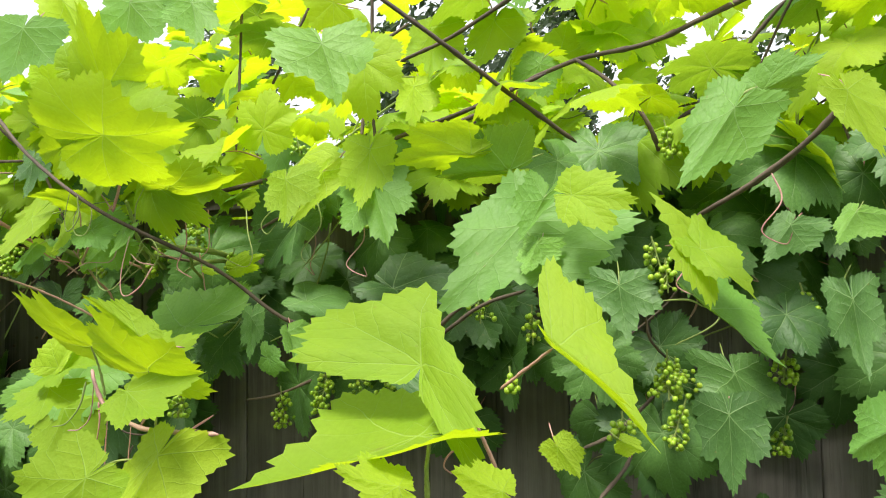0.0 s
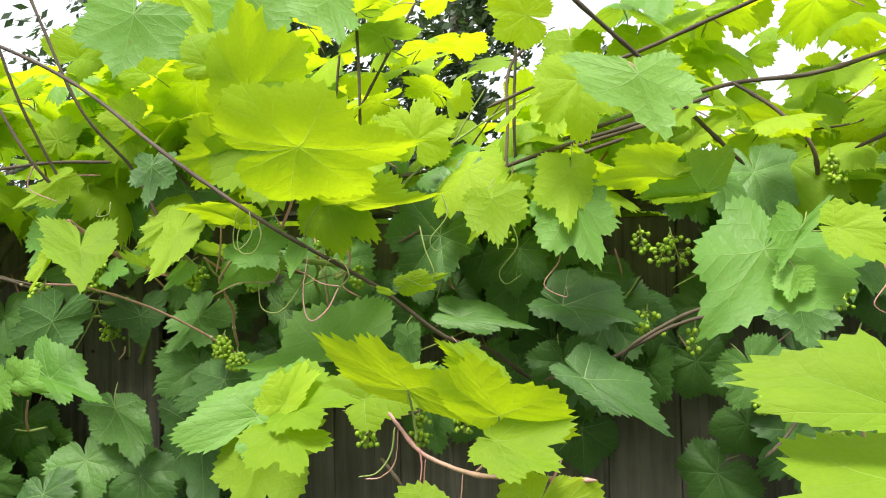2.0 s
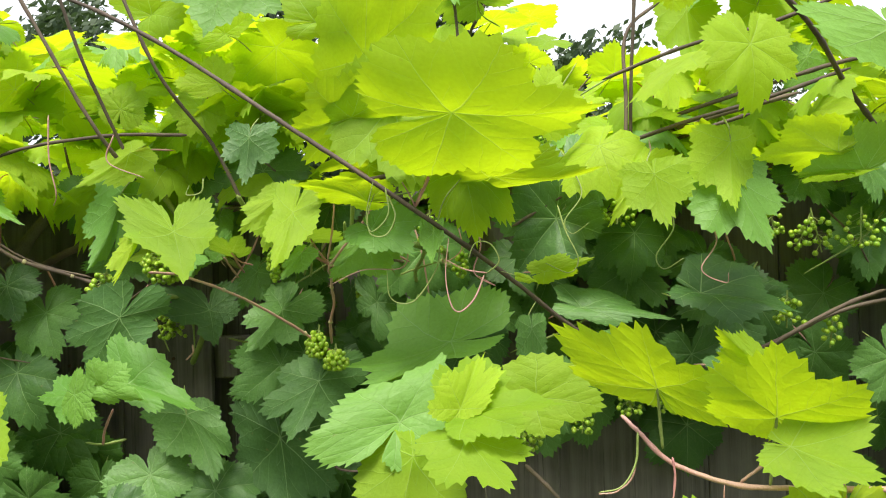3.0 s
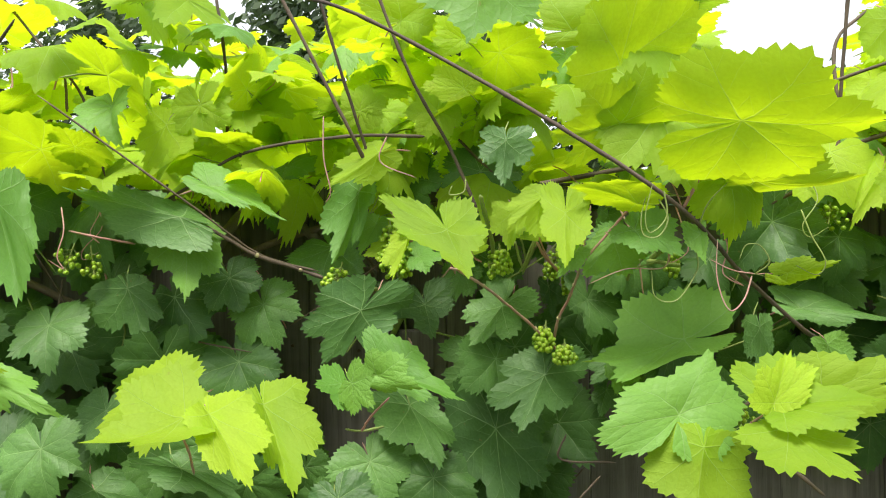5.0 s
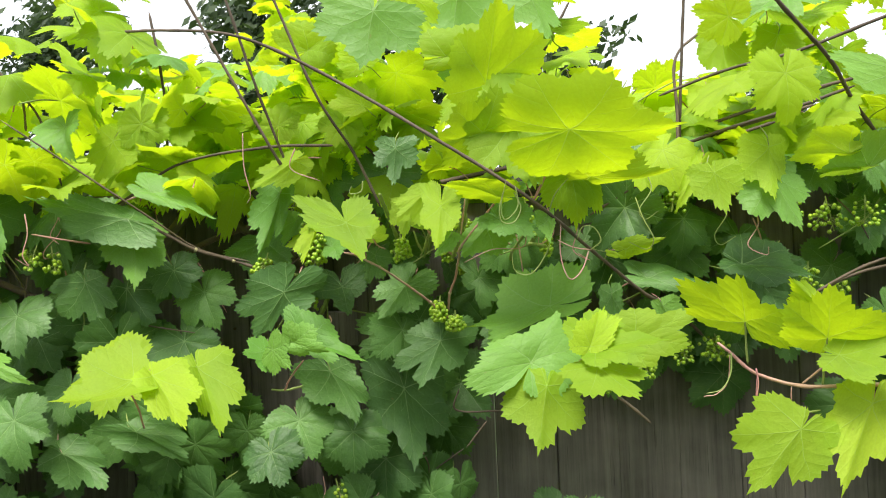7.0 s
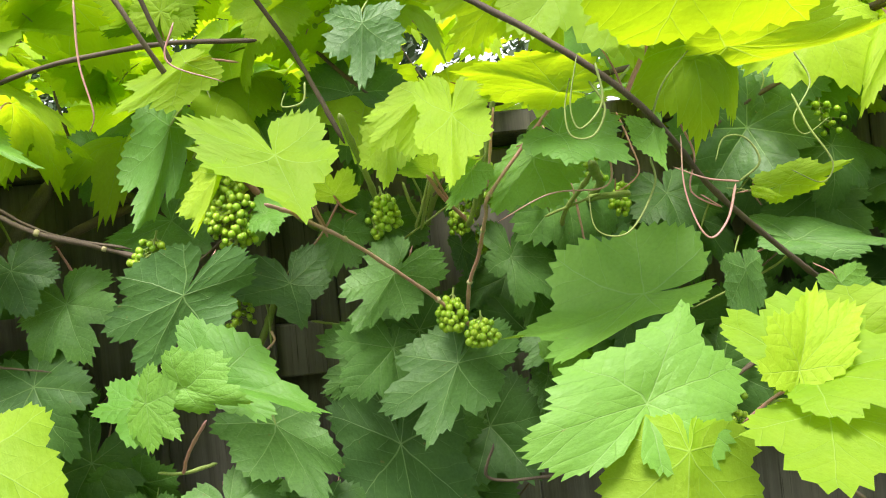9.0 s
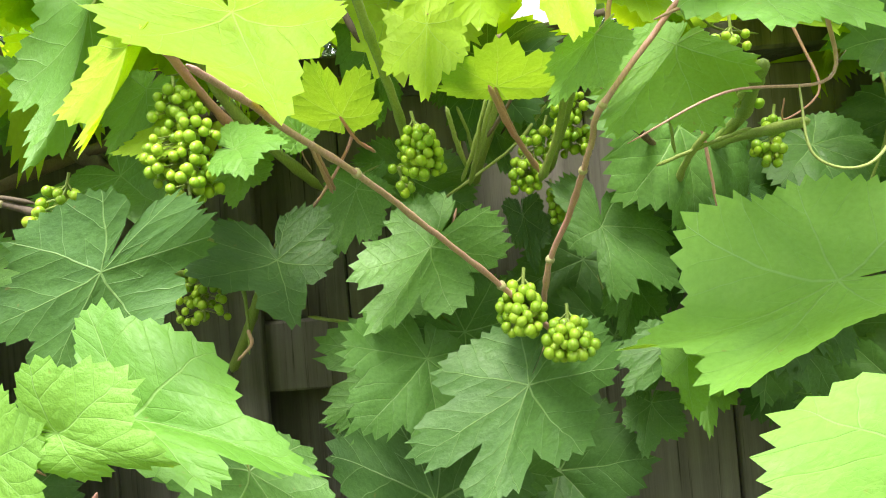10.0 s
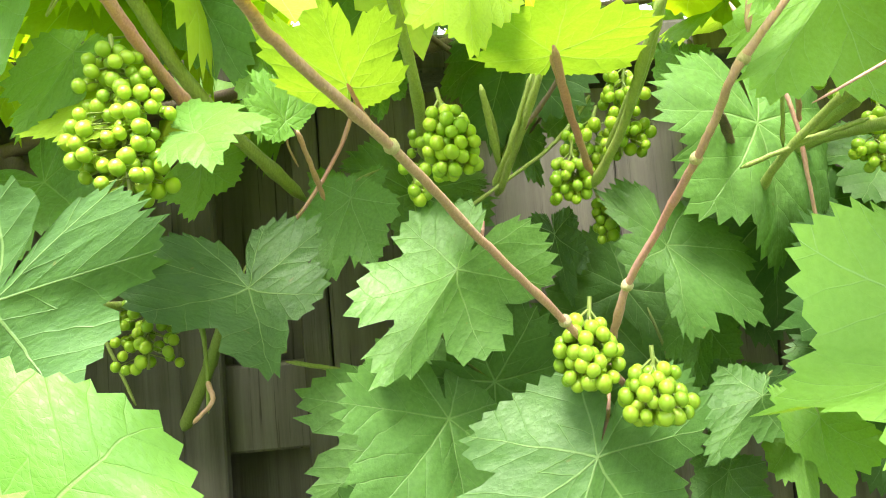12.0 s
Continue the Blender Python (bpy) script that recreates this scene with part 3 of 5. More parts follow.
# ---------------------------------------------------------------- the place
build_ground()
build_unseen_wall()
fence = build_fence()
vine = thing("grapevine", "leafy green grapevine with unripe grapes on a weathered fence", "grapevine", "vines on the fence", at=(0, 0, 0))
vine_b = thing("grapevine", "leafy grapevine with bright young shoots arching off the fence", "grapevine", "vines on the fence", at=(0, 0, 0))
SPLIT = -0.7
for plant, x in ((vine, -2.0), (vine_b, 0.95)):
    cane(plant, "old", 0.028, 0.012, (x, 1.36, -0.03), (x + 0.06, 1.34, 0.45), (x - 0.03, 1.37, 0.95), (x + 0.10, 1.36, 1.45), (x + 0.32, 1.38, 1.80))
    for k in range(2):
        s = 1 if k % 2 else -1
        cane(plant, "cane", 0.009, 0.005, (x + 0.12, 1.36, 1.5), (x + s * 0.35, 1.37, 1.70), (x + s * 0.8, 1.38, 1.77 + 0.03 * k),
             (x + s * 1.3, 1.40, 1.86 + 0.03 * k))

for x, y, h, s, n in ((-7.5, 11, 6.2, 1.9, 260), (-3.4, 9.5, 6.0, 1.5, 260), (-1.6, 11, 7.0, 1.7, 300), (0.6, 10, 5.0, 1.2, 200), (4.8, 13, 4.6, 1.6, 200),
                      (-12, 14, 6.0, 2.2, 200), (-5.2, 13, 3.8, 1.6, 180), (2.6, 14, 3.6, 1.5, 180), (9.5, 15, 4.6, 2.1, 180)):
    build_tree(x, y, h, s, int(100 + 10 * x), n)

GAPS = (
    (-1.60, -1.40, 1.40, 1.86, 0.95), (-1.76, -1.54, 1.46, 1.84, 0.9), (-0.75, 0.05, 0.4, 1.36, 0.93), (-1.02, -0.72, 0.8, 1.33, 0.85), (0.10, 0.42, 0.4, 1.42, 0.6), (-0.35, -0.15, 1.50, 1.75, 0.7),
    (-1.14, -0.97, 1.60, 1.80, 0.6), (-1.46, -1.20, 1.28, 1.80, 1.0), (-1.10, -0.95, 1.0, 1.26, 0.7),
)


def covered(x, z, rng):
    """False on most of the stretches where bare boards show."""
    return not any(x0 < x < x1 and z0 < z < z1 and rng.random() < chance for x0, x1, z0, z1, chance in GAPS)


KINDS = ("flat", "lobed", "tent", "cup", "round", "arch", "flat", "lobed")


def wall_leaves(count, near_share):
    """The shaded leaves that hang against the boards; their dark material carries part of that shade."""
    rng = random.Random(11)
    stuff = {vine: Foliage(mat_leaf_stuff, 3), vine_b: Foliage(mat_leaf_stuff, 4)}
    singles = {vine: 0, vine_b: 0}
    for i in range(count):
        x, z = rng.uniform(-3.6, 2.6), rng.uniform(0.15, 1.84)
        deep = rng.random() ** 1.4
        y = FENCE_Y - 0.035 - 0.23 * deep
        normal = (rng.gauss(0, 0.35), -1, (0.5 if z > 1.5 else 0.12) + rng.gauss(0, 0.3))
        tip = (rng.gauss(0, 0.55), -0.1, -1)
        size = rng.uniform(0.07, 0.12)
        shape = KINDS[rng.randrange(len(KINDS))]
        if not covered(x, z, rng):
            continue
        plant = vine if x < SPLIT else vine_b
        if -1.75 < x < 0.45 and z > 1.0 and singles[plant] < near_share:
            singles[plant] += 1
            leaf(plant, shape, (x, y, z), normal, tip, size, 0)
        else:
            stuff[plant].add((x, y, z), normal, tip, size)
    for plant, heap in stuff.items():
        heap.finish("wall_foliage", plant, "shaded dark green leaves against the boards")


SKY_GAPS = ((-0.46, 0.35, 0.22, 2.06), (-1.55, -1.05, 0.42, 2.16), (-2.2, -0.65, 0.2, 2.26), (0.8, 0.2, 0.2, 2.2))


def canopy_leaves(count, near_share):
    """The leaves that stand up and arch over the fence top, lit by the sky; their bright material carries part of that
    light.
    """
    rng = random.Random(23)
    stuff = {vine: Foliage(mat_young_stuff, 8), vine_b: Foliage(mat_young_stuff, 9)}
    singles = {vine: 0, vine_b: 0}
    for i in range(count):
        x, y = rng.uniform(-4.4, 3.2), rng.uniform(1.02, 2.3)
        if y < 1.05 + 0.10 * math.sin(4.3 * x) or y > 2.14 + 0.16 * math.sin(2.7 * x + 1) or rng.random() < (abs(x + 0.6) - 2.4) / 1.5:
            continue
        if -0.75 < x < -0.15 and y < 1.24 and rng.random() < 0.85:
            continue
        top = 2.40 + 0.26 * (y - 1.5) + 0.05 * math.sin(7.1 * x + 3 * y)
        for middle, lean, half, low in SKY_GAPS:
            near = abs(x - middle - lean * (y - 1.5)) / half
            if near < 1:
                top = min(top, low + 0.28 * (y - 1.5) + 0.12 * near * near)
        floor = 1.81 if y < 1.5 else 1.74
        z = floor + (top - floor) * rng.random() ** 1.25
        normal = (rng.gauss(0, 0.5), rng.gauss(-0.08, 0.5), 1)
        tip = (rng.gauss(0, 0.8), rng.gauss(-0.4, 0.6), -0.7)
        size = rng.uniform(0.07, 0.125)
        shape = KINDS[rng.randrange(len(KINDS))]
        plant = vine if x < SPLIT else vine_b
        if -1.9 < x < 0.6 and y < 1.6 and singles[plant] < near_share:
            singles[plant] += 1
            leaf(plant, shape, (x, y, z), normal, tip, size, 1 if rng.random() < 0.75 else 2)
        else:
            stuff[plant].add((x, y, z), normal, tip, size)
    for plant, heap in stuff.items():
        heap.finish("canopy_foliage", plant, "yellow-green leaves over the fence top")


def wild_shoots(count):
    """Thin bare shoots and stalks that stand in and over the canopy, and hang at its front."""
    rng = random.Random(77)
    for i in range(count):
        x, y, z = rng.uniform(-2.2, 1.0), rng.uniform(1.28, 1.75), rng.uniform(1.74, 1.86)
        plant = vine if x < SPLIT else vine_b
        lean, away, rise = rng.gauss(0, 0.16), rng.gauss(0, 0.06), rng.uniform(0.14, 0.36)
        bow = rng.gauss(0, 0.04)
        cane(plant, ("cane", "cane", "green", "red")[i % 4], 0.0034, 0.0014, (x, y, z), (x + 0.35 * lean + bow, y + 0.3 * away, z + 0.35 * rise),
             (x + 0.75 * lean + bow, y + 0.8 * away, z + 0.75 * rise), (x + lean, y + away, z + rise))
    for i in range(count // 2):
        x, y, z = rng.uniform(-2.0, 0.8), rng.uniform(1.0, 1.3), rng.uniform(1.68, 1.9)
        plant = vine if x < SPLIT else vine_b
        a, r = rng.uniform(0, 6.28), rng.uniform(0.012, 0.03)
        tendril(plant, (x, y, z), (x + 0.01, y - 0.01, z - 0.04), (x + r * math.cos(a), y - 0.02, z - 0.08), (x + r * math.cos(a + 1.5), y - 0.02, z - 0.10),
                (x + r * math.cos(a + 3.0), y - 0.03, z - 0.085))
    for i in range(count):
        x, y, z = rng.uniform(-2.2, 0.7), rng.uniform(1.2, 1.34), rng.uniform(1.52, 1.80)
        lean, drop = rng.gauss(0, 0.09), min(rng.uniform(0.08, 0.2), z - 1.5)
        cane(vine if x < SPLIT else vine_b, ("green", "cane", "red", "green")[i % 4], 0.0019, 0.0013, (x, y, z),
             (x + 0.4 * lean + 0.01, y - 0.015, z - 0.45 * drop), (x + lean, y - 0.01, z - drop))


wall_leaves(1450, 110)
canopy_leaves(2050, 110)
wild_shoots(44)


# hand-placed leaves, shoots and bunches
bent_leaf(vine, (-1.148, 1.170, 1.587), (-0.058, -0.020, -0.070), (-0.071, 0.010, -0.010), (0.021, 0.000, -0.061), 0, 0.34, basal=1.0)
bent_leaf(vine, (-1.291, 1.210, 1.587), (0.016, -0.020, -0.061), (-0.083, 0.000, -0.007), (0.059, 0.000, -0.005), 0, 0.30, basal=1.0)
bent_leaf(vine, (-1.078, 1.130, 1.470), (-0.044, -0.030, -0.089), (-0.101, 0.000, -0.047), (0.046, 0.000, -0.054), 0, 0.30, basal=1.0)
bent_leaf(vine, (-0.991, 1.220, 1.594), (0.002, -0.020, -0.067), (0.066, 0.000, -0.060), (-0.039, 0.000, -0.014), 0, 0.28, basal=1.0)
bent_leaf(vine, (-1.154, 1.240, 1.482), (-0.108, -0.020, -0.049), (-0.114, 0.000, 0.030), (-0.079, -0.020, -0.086), 0, 0.10, basal=1.0)
bent_leaf(vine, (-1.387, 1.080, 1.586), (-0.070, 0.020, -0.092), (-0.122, 0.030, -0.035), (0.040, 0.000, -0.045), 0, 0.25, basal=1.0)
bent_leaf(vine, (-0.856, 1.080, 1.537), (-0.167, -0.040, -0.038), (-0.092, 0.060, 0.063), (-0.106, -0.090, -0.040), 2, 0.03, basal=1.0)
bent_leaf(vine, (-0.917, 0.890, 1.455), (0.055, 0.050, 0.078), (-0.075, 0.010, 0.036), (0.097, 0.020, 0.012), 2, 0.04, basal=1.0)
bent_leaf(vine, (-0.897, 0.850, 1.422), (-0.021, -0.040, -0.097), (-0.084, 0.000, -0.049), (0.058, 0.000, -0.064), 1, 0.12, False)
bent_leaf(vine_b, (-0.647, 0.650, 1.538), (-0.027, -0.050, 0.069), (-0.094, -0.020, 0.060), (0.067, 0.010, 0.008), 1, 0.04, False)
bent_leaf(vine_b, (-0.547, 0.630, 1.514), (-0.025, -0.060, 0.076), (-0.072, -0.020, 0.054), (0.066, -0.030, 0.029), 1, 0.06, False)
bent_leaf(vine_b, (-0.549, 0.600, 1.496), (0.062, -0.030, -0.020), (0.013, -0.030, -0.031), (0.088, 0.020, 0.018), 1, 0.10, False)
bent_leaf(vine_b, (-0.195, 0.540, 1.537), (-0.008, 0.050, 0.066), (-0.125, 0.040, 0.039), (0.069, -0.050, -0.023), 1, 0.00, False)
bent_leaf(vine_b, (-0.093, 0.580, 1.550), (0.082, -0.050, -0.064), (0.037, 0.040, 0.034), (0.053, -0.070, -0.029), 1, 0.05, False, basal=0.2)
bent_leaf(vine_b, (-0.184, 0.500, 1.489), (-0.148, -0.020, -0.036), (-0.095, 0.080, 0.013), (-0.030, -0.080, -0.002), 1, 0.05, False)
bent_leaf(vine_b, (-0.168, 0.420, 1.474), (-0.036, -0.020, 0.014), (-0.031, 0.020, 0.015), (-0.013, -0.020, -0.011), 1, 0.05)
bent_leaf(vine_b, (-0.100, 0.420, 1.476), (-0.026, -0.020, 0.017), (-0.019, 0.020, 0.016), (-0.016, -0.020, -0.010), 1, 0.05)
bent_leaf(vine_b, (-0.183, 0.920, 1.689), (-0.104, -0.060, -0.120), (-0.098, 0.000, 0.003), (0.087, -0.040, -0.082), 2, 0.06)
bent_leaf(vine_b, (-0.149, 0.880, 1.714), (-0.031, -0.010, -0.056), (-0.043, 0.000, 0.004), (0.028, 0.000, 0.011), 2, 0.20)
bent_leaf(vine_b, (-0.110, 0.860, 1.714), (0.080, -0.020, -0.014), (0.054, 0.000, 0.029), (0.046, -0.030, -0.049), 1, 0.20)
bent_leaf(vine_b, (-0.159, 0.880, 1.656), (-0.015, -0.020, -0.040), (-0.028, 0.000, -0.016), (0.027, 0.000, -0.022), 2, 0.10)
bent_leaf(vine_b, (0.038, 0.880, 1.643), (-0.052, 0.000, 0.072), (-0.030, -0.040, -0.026), (0.010, 0.020, 0.016), 1, 0.00)
bent_leaf(vine_b, (0.038, 0.860, 1.642), (0.058, -0.030, -0.057), (0.038, 0.020, 0.006), (0.008, -0.030, -0.036), 1, 0.05)
bent_leaf(vine_b, (0.043, 0.900, 1.573), (0.071, -0.040, -0.064), (0.065, 0.040, 0.002), (0.015, -0.020, -0.013), 2, 0.00)
bent_leaf(vine_b, (0.067, 0.720, 1.773), (-0.054, -0.030, -0.080), (-0.053, 0.000, -0.015), (0.021, 0.000, -0.043), 2, 0.05)
bent_leaf(vine_b, (-0.381, 0.720, 1.892), (0.029, -0.020, -0.080), (-0.068, 0.000, -0.019), (0.069, 0.000, -0.023), 2, 0.15)
bent_leaf(vine, (-0.838, 0.860, 1.849), (0.178, -0.020, -0.004), (0.057, -0.060, 0.083), (0.094, 0.050, -0.068), 1, 0.10, basal=1.0)
bent_leaf(vine, (-0.980, 0.940, 1.865), (0.093, -0.030, 0.042), (0.023, -0.040, 0.072), (0.074, 0.030, -0.006), 1, 0.10)
bent_leaf(vine, (-0.985, 0.950, 1.870), (-0.091, 0.000, -0.021), (-0.071, 0.030, -0.063), (-0.043, -0.040, 0.042), 1, 0.10)
bent_leaf(vine, (-1.234, 0.940, 1.714), (0.034, -0.050, -0.069), (-0.076, 0.000, 0.001), (0.064, 0.000, -0.006), 1, 0.10, basal=1.0)
bent_leaf(vine, (-1.291, 0.940, 1.701), (-0.021, -0.020, -0.058), (-0.042, 0.000, -0.031), (-0.006, 0.000, -0.022), 1, 0.05)
bent_leaf(vine, (-1.062, 0.930, 1.735), (-0.009, -0.070, -0.080), (-0.039, -0.020, -0.025), (0.034, -0.020, -0.026), 1, 0.08, basal=1.0)
bent_leaf(vine, (-1.090, 0.970, 1.764), (-0.055, -0.020, -0.051), (-0.061, 0.000, -0.016), (-0.008, 0.000, -0.060), 1, 0.05)
bent_leaf(vine, (-1.392, 1.100, 1.788), (-0.041, -0.020, -0.122), (-0.073, 0.000, -0.051), (0.000, 0.000, -0.083), 2, 0.15)
bent_leaf(vine, (-0.959, 0.930, 1.746), (-0.098, -0.010, 0.027), (-0.032, -0.030, 0.034), (-0.077, 0.030, 0.002), 1, 0.05)
bent_leaf(vine, (-0.958, 0.960, 1.710), (0.062, -0.030, -0.037), (0.068, 0.020, 0.018), (0.002, -0.030, -0.038), 2, 0.02)
bent_leaf(vine, (-0.870, 0.940, 1.704), (-0.002, -0.030, -0.046), (-0.023, 0.000, -0.012), (0.013, 0.000, -0.009), 2, 0.02)
bent_leaf(vine_b, (-0.710, 1.030, 1.644), (0.068, -0.020, 0.018), (0.022, 0.000, 0.027), (0.046, 0.000, -0.007), 1, 0.15)
bent_leaf(vine, (-0.750, 1.000, 1.637), (0.026, 0.000, -0.007), (0.012, 0.000, 0.003), (0.013, 0.000, -0.010), 1, 0.00)
bent_leaf(vine_b, (-0.441, 1.000, 1.774), (0.038, -0.030, -0.105), (-0.049, 0.000, -0.074), (0.076, 0.000, -0.043), 2, 0.12)
bent_leaf(vine_b, (-0.555, 1.050, 1.803), (-0.057, -0.020, -0.092), (-0.039, 0.000, -0.034), (0.017, 0.000, -0.048), 1, 0.05)
bent_leaf(vine_b, (-0.455, 1.120, 1.601), (0.140, -0.020, -0.038), (0.111, 0.030, 0.034), (0.034, -0.050, -0.040), 0, 0.00)
bent_leaf(vine_b, (-0.640, 1.150, 1.580), (0.139, -0.030, -0.024), (0.063, 0.030, 0.021), (0.058, -0.030, -0.035), 0, 0.10)
bent_leaf(vine, (-1.315, 1.160, 1.411), (0.055, -0.020, -0.105), (-0.055, 0.000, -0.067), (0.081, 0.000, -0.054), 0, 0.10)
bent_leaf(vine, (-1.162, 1.190, 1.363), (0.018, -0.020, -0.162), (-0.081, 0.000, -0.070), (0.099, 0.000, -0.092), 0, 0.10, basal=1.0)
bent_leaf(vine, (-1.333, 1.000, 1.493), (0.117, -0.020, -0.040), (0.043, 0.020, 0.040), (0.060, -0.050, -0.037), 2, 0.12)
bent_leaf(vine, (-1.337, 0.930, 1.502), (0.068, -0.010, -0.017), (0.039, -0.005, 0.031), (0.018, 0.000, -0.027), 2, 0.15)
bent_leaf(vine, (-1.398, 0.970, 1.483), (-0.034, -0.030, 0.002), (-0.039, 0.020, 0.028), (0.007, -0.040, -0.030), 2, 0.10)
bent_leaf(vine, (-1.374, 0.930, 1.491), (0.035, -0.010, -0.031), (0.034, -0.005, 0.018), (0.002, 0.000, -0.046), 2, 0.10)
bent_leaf(vine, (-1.576, 0.820, 1.465), (-0.107, -0.040, -0.028), (-0.108, 0.030, 0.053), (-0.011, -0.070, -0.015), 1, 0.12)
bent_leaf(vine, (-1.534, 0.800, 1.474), (0.084, -0.080, -0.070), (0.011, -0.040, -0.051), (0.097, -0.030, -0.021), 1, 0.10)
bent_leaf(vine, (-1.476, 0.840, 1.478), (0.066, -0.080, -0.096), (0.009, -0.040, -0.057), (0.093, -0.030, -0.035), 1, 0.10)
bent_leaf(vine, (-1.707, 1.120, 1.722), (0.011, -0.020, -0.115), (-0.069, 0.000, -0.042), (0.072, 0.000, -0.072), 2, 0.05)
bent_leaf(vine, (-1.844, 1.180, 1.622), (0.046, -0.020, -0.098), (-0.059, 0.000, -0.071), (0.069, 0.000, -0.052), 0, 0.15)
bent_leaf(vine, (-1.708, 1.100, 1.749), (-0.197, -0.020, 0.051), (-0.138, 0.030, 0.062), (-0.096, -0.030, -0.031), 0, 0.00)
bent_leaf(vine, (-1.621, 1.020, 1.791), (0.128, -0.020, -0.057), (0.057, 0.030, 0.005), (0.057, -0.030, -0.044), 2, 0.00)
bent_leaf(vine, (-1.717, 1.120, 1.308), (0.117, -0.020, -0.063), (-0.032, 0.000, -0.040), (0.105, 0.000, -0.010), 0, 0.15)
# the dark blade colour here stands in for shade from neighbouring leaves
bent_leaf(vine, (-1.861, 1.100, 1.275), (0.101, -0.020, -0.069), (-0.003, 0.000, -0.078), (0.093, 0.000, -0.012), 0, 0.10)
bent_leaf(vine, (-1.948, 0.860, 1.552), (0.120, -0.030, -0.030), (0.040, 0.020, 0.028), (0.047, -0.030, -0.038), 1, 0.10)
bent_leaf(vine, (-1.894, 0.860, 1.514), (0.145, -0.030, -0.051), (0.093, 0.010, -0.011), (0.025, -0.020, -0.043), 2, 0.10)
bent_leaf(vine, (-1.915, 0.920, 1.772), (0.056, -0.030, -0.159), (-0.084, 0.020, -0.068), (0.060, 0.020, -0.070), 2, 0.00)
bent_leaf(vine_b, (-0.566, 0.950, 1.775), (0.011, -0.020, -0.075), (-0.039, 0.000, -0.039), (0.060, 0.000, -0.028), 1, 0.10)
bent_leaf(vine_b, (-0.427, 1.040, 1.488), (0.127, -0.030, -0.084), (0.107, 0.030, -0.005), (0.032, -0.030, -0.052), 0, 0.00)
bent_leaf(vine, (-0.968, 1.000, 1.965), (0.023, -0.080, 0.140), (-0.065, -0.040, 0.087), (0.110, -0.040, 0.068), 1, 0.05)
bent_leaf(vine, (-1.144, 1.000, 1.854), (-0.007, -0.010, -0.071), (-0.044, 0.000, -0.028), (0.040, 0.000, -0.027), 0, 0.25)
bent_leaf(vine, (-1.312, 1.050, 2.061), (0.077, 0.000, 0.047), (-0.020, 0.000, 0.068), (0.049, 0.000, -0.022), 1, 0.05)
bent_leaf(vine, (-1.731, 1.100, 1.910), (-0.045, 0.000, -0.087), (-0.062, 0.000, -0.032), (0.042, 0.000, -0.048), 1, 0.10)
bent_leaf(vine, (-0.787, 0.950, 1.779), (0.155, -0.020, 0.009), (0.078, -0.040, 0.040), (0.061, 0.040, 0.000), 1, 0.02)
bent_leaf(vine_b, (-0.444, 1.000, 1.823), (-0.006, -0.020, -0.100), (-0.057, 0.000, -0.042), (0.037, 0.000, -0.057), 1, 0.08)
bent_leaf(vine_b, (-0.230, 1.050, 1.783), (-0.112, -0.020, -0.006), (-0.037, -0.040, 0.065), (-0.066, 0.050, -0.014), 2, 0.02)
bent_leaf(vine_b, (0.187, 0.820, 1.805), (0.026, -0.020, -0.074), (-0.009, 0.000, -0.039), (0.046, 0.000, -0.029), 1, 0.05)
bent_leaf(vine_b, (0.103, 0.800, 1.808), (0.057, -0.020, 0.027), (0.021, 0.000, 0.043), (0.038, 0.000, -0.007), 2, 0.05)
bent_leaf(vine_b, (0.184, 0.700, 1.473), (-0.042, -0.030, -0.017), (-0.027, 0.000, 0.021), (-0.006, 0.000, -0.049), 2, 0.08)
bent_leaf(vine_b, (-0.072, 1.100, 1.602), (0.011, -0.020, -0.081), (-0.059, 0.000, -0.026), (0.064, 0.000, -0.031), 0, 0.12)
bent_leaf(vine_b, (0.097, 1.200, 1.460), (0.039, -0.020, -0.102), (-0.050, 0.000, -0.037), (0.076, 0.000, -0.046), 0, 0.20)
bent_leaf(vine_b, (0.085, 1.180, 1.397), (0.002, -0.020, -0.118), (-0.054, 0.000, -0.060), (0.059, 0.000, -0.053), 0, 0.20)
bent_leaf(vine_b, (0.246, 1.100, 1.578), (0.011, -0.020, -0.109), (-0.030, 0.000, -0.048), (0.043, 0.000, -0.039), 0, 0.10)
bent_leaf(vine_b, (0.179, 1.150, 1.690), (-0.042, -0.020, -0.058), (-0.043, 0.000, -0.018), (0.034, 0.000, -0.037), 0, 0.10)
bent_leaf(vine_b, (0.255, 1.100, 1.701), (-0.031, -0.020, -0.046), (-0.031, 0.000, -0.019), (0.033, 0.000, -0.037), 2, 0.10)
bent_leaf(vine_b, (-0.672, 1.070, 1.482), (0.051, -0.010, -0.018), (0.022, 0.000, 0.019), (0.013, 0.000, -0.033), 2, 0.10)
bent_leaf(vine_b, (-0.633, 1.070, 1.528), (0.022, -0.010, -0.054), (-0.008, 0.000, -0.031), (0.048, 0.000, -0.016), 2, 0.10)
bent_leaf(vine, (-0.727, 1.100, 1.553), (0.001, -0.010, -0.079), (-0.025, 0.000, -0.040), (0.025, 0.000, -0.039), 0, 0.10)
bent_leaf(vine_b, (-0.104, 0.660, 1.451), (0.022, -0.010, -0.026), (-0.004, 0.000, -0.024), (0.025, 0.000, -0.003), 1, 0.00)
bent_leaf(vine_b, (-0.043, 0.660, 1.458), (0.019, -0.010, -0.005), (0.004, 0.000, -0.015), (0.012, 0.000, 0.004), 1, 0.00)
bent_leaf(vine, (-1.203, 1.090, 1.687), (-0.007, -0.060, 0.027), (-0.044, -0.030, 0.026), (0.028, -0.040, 0.025), 2, 0.12)
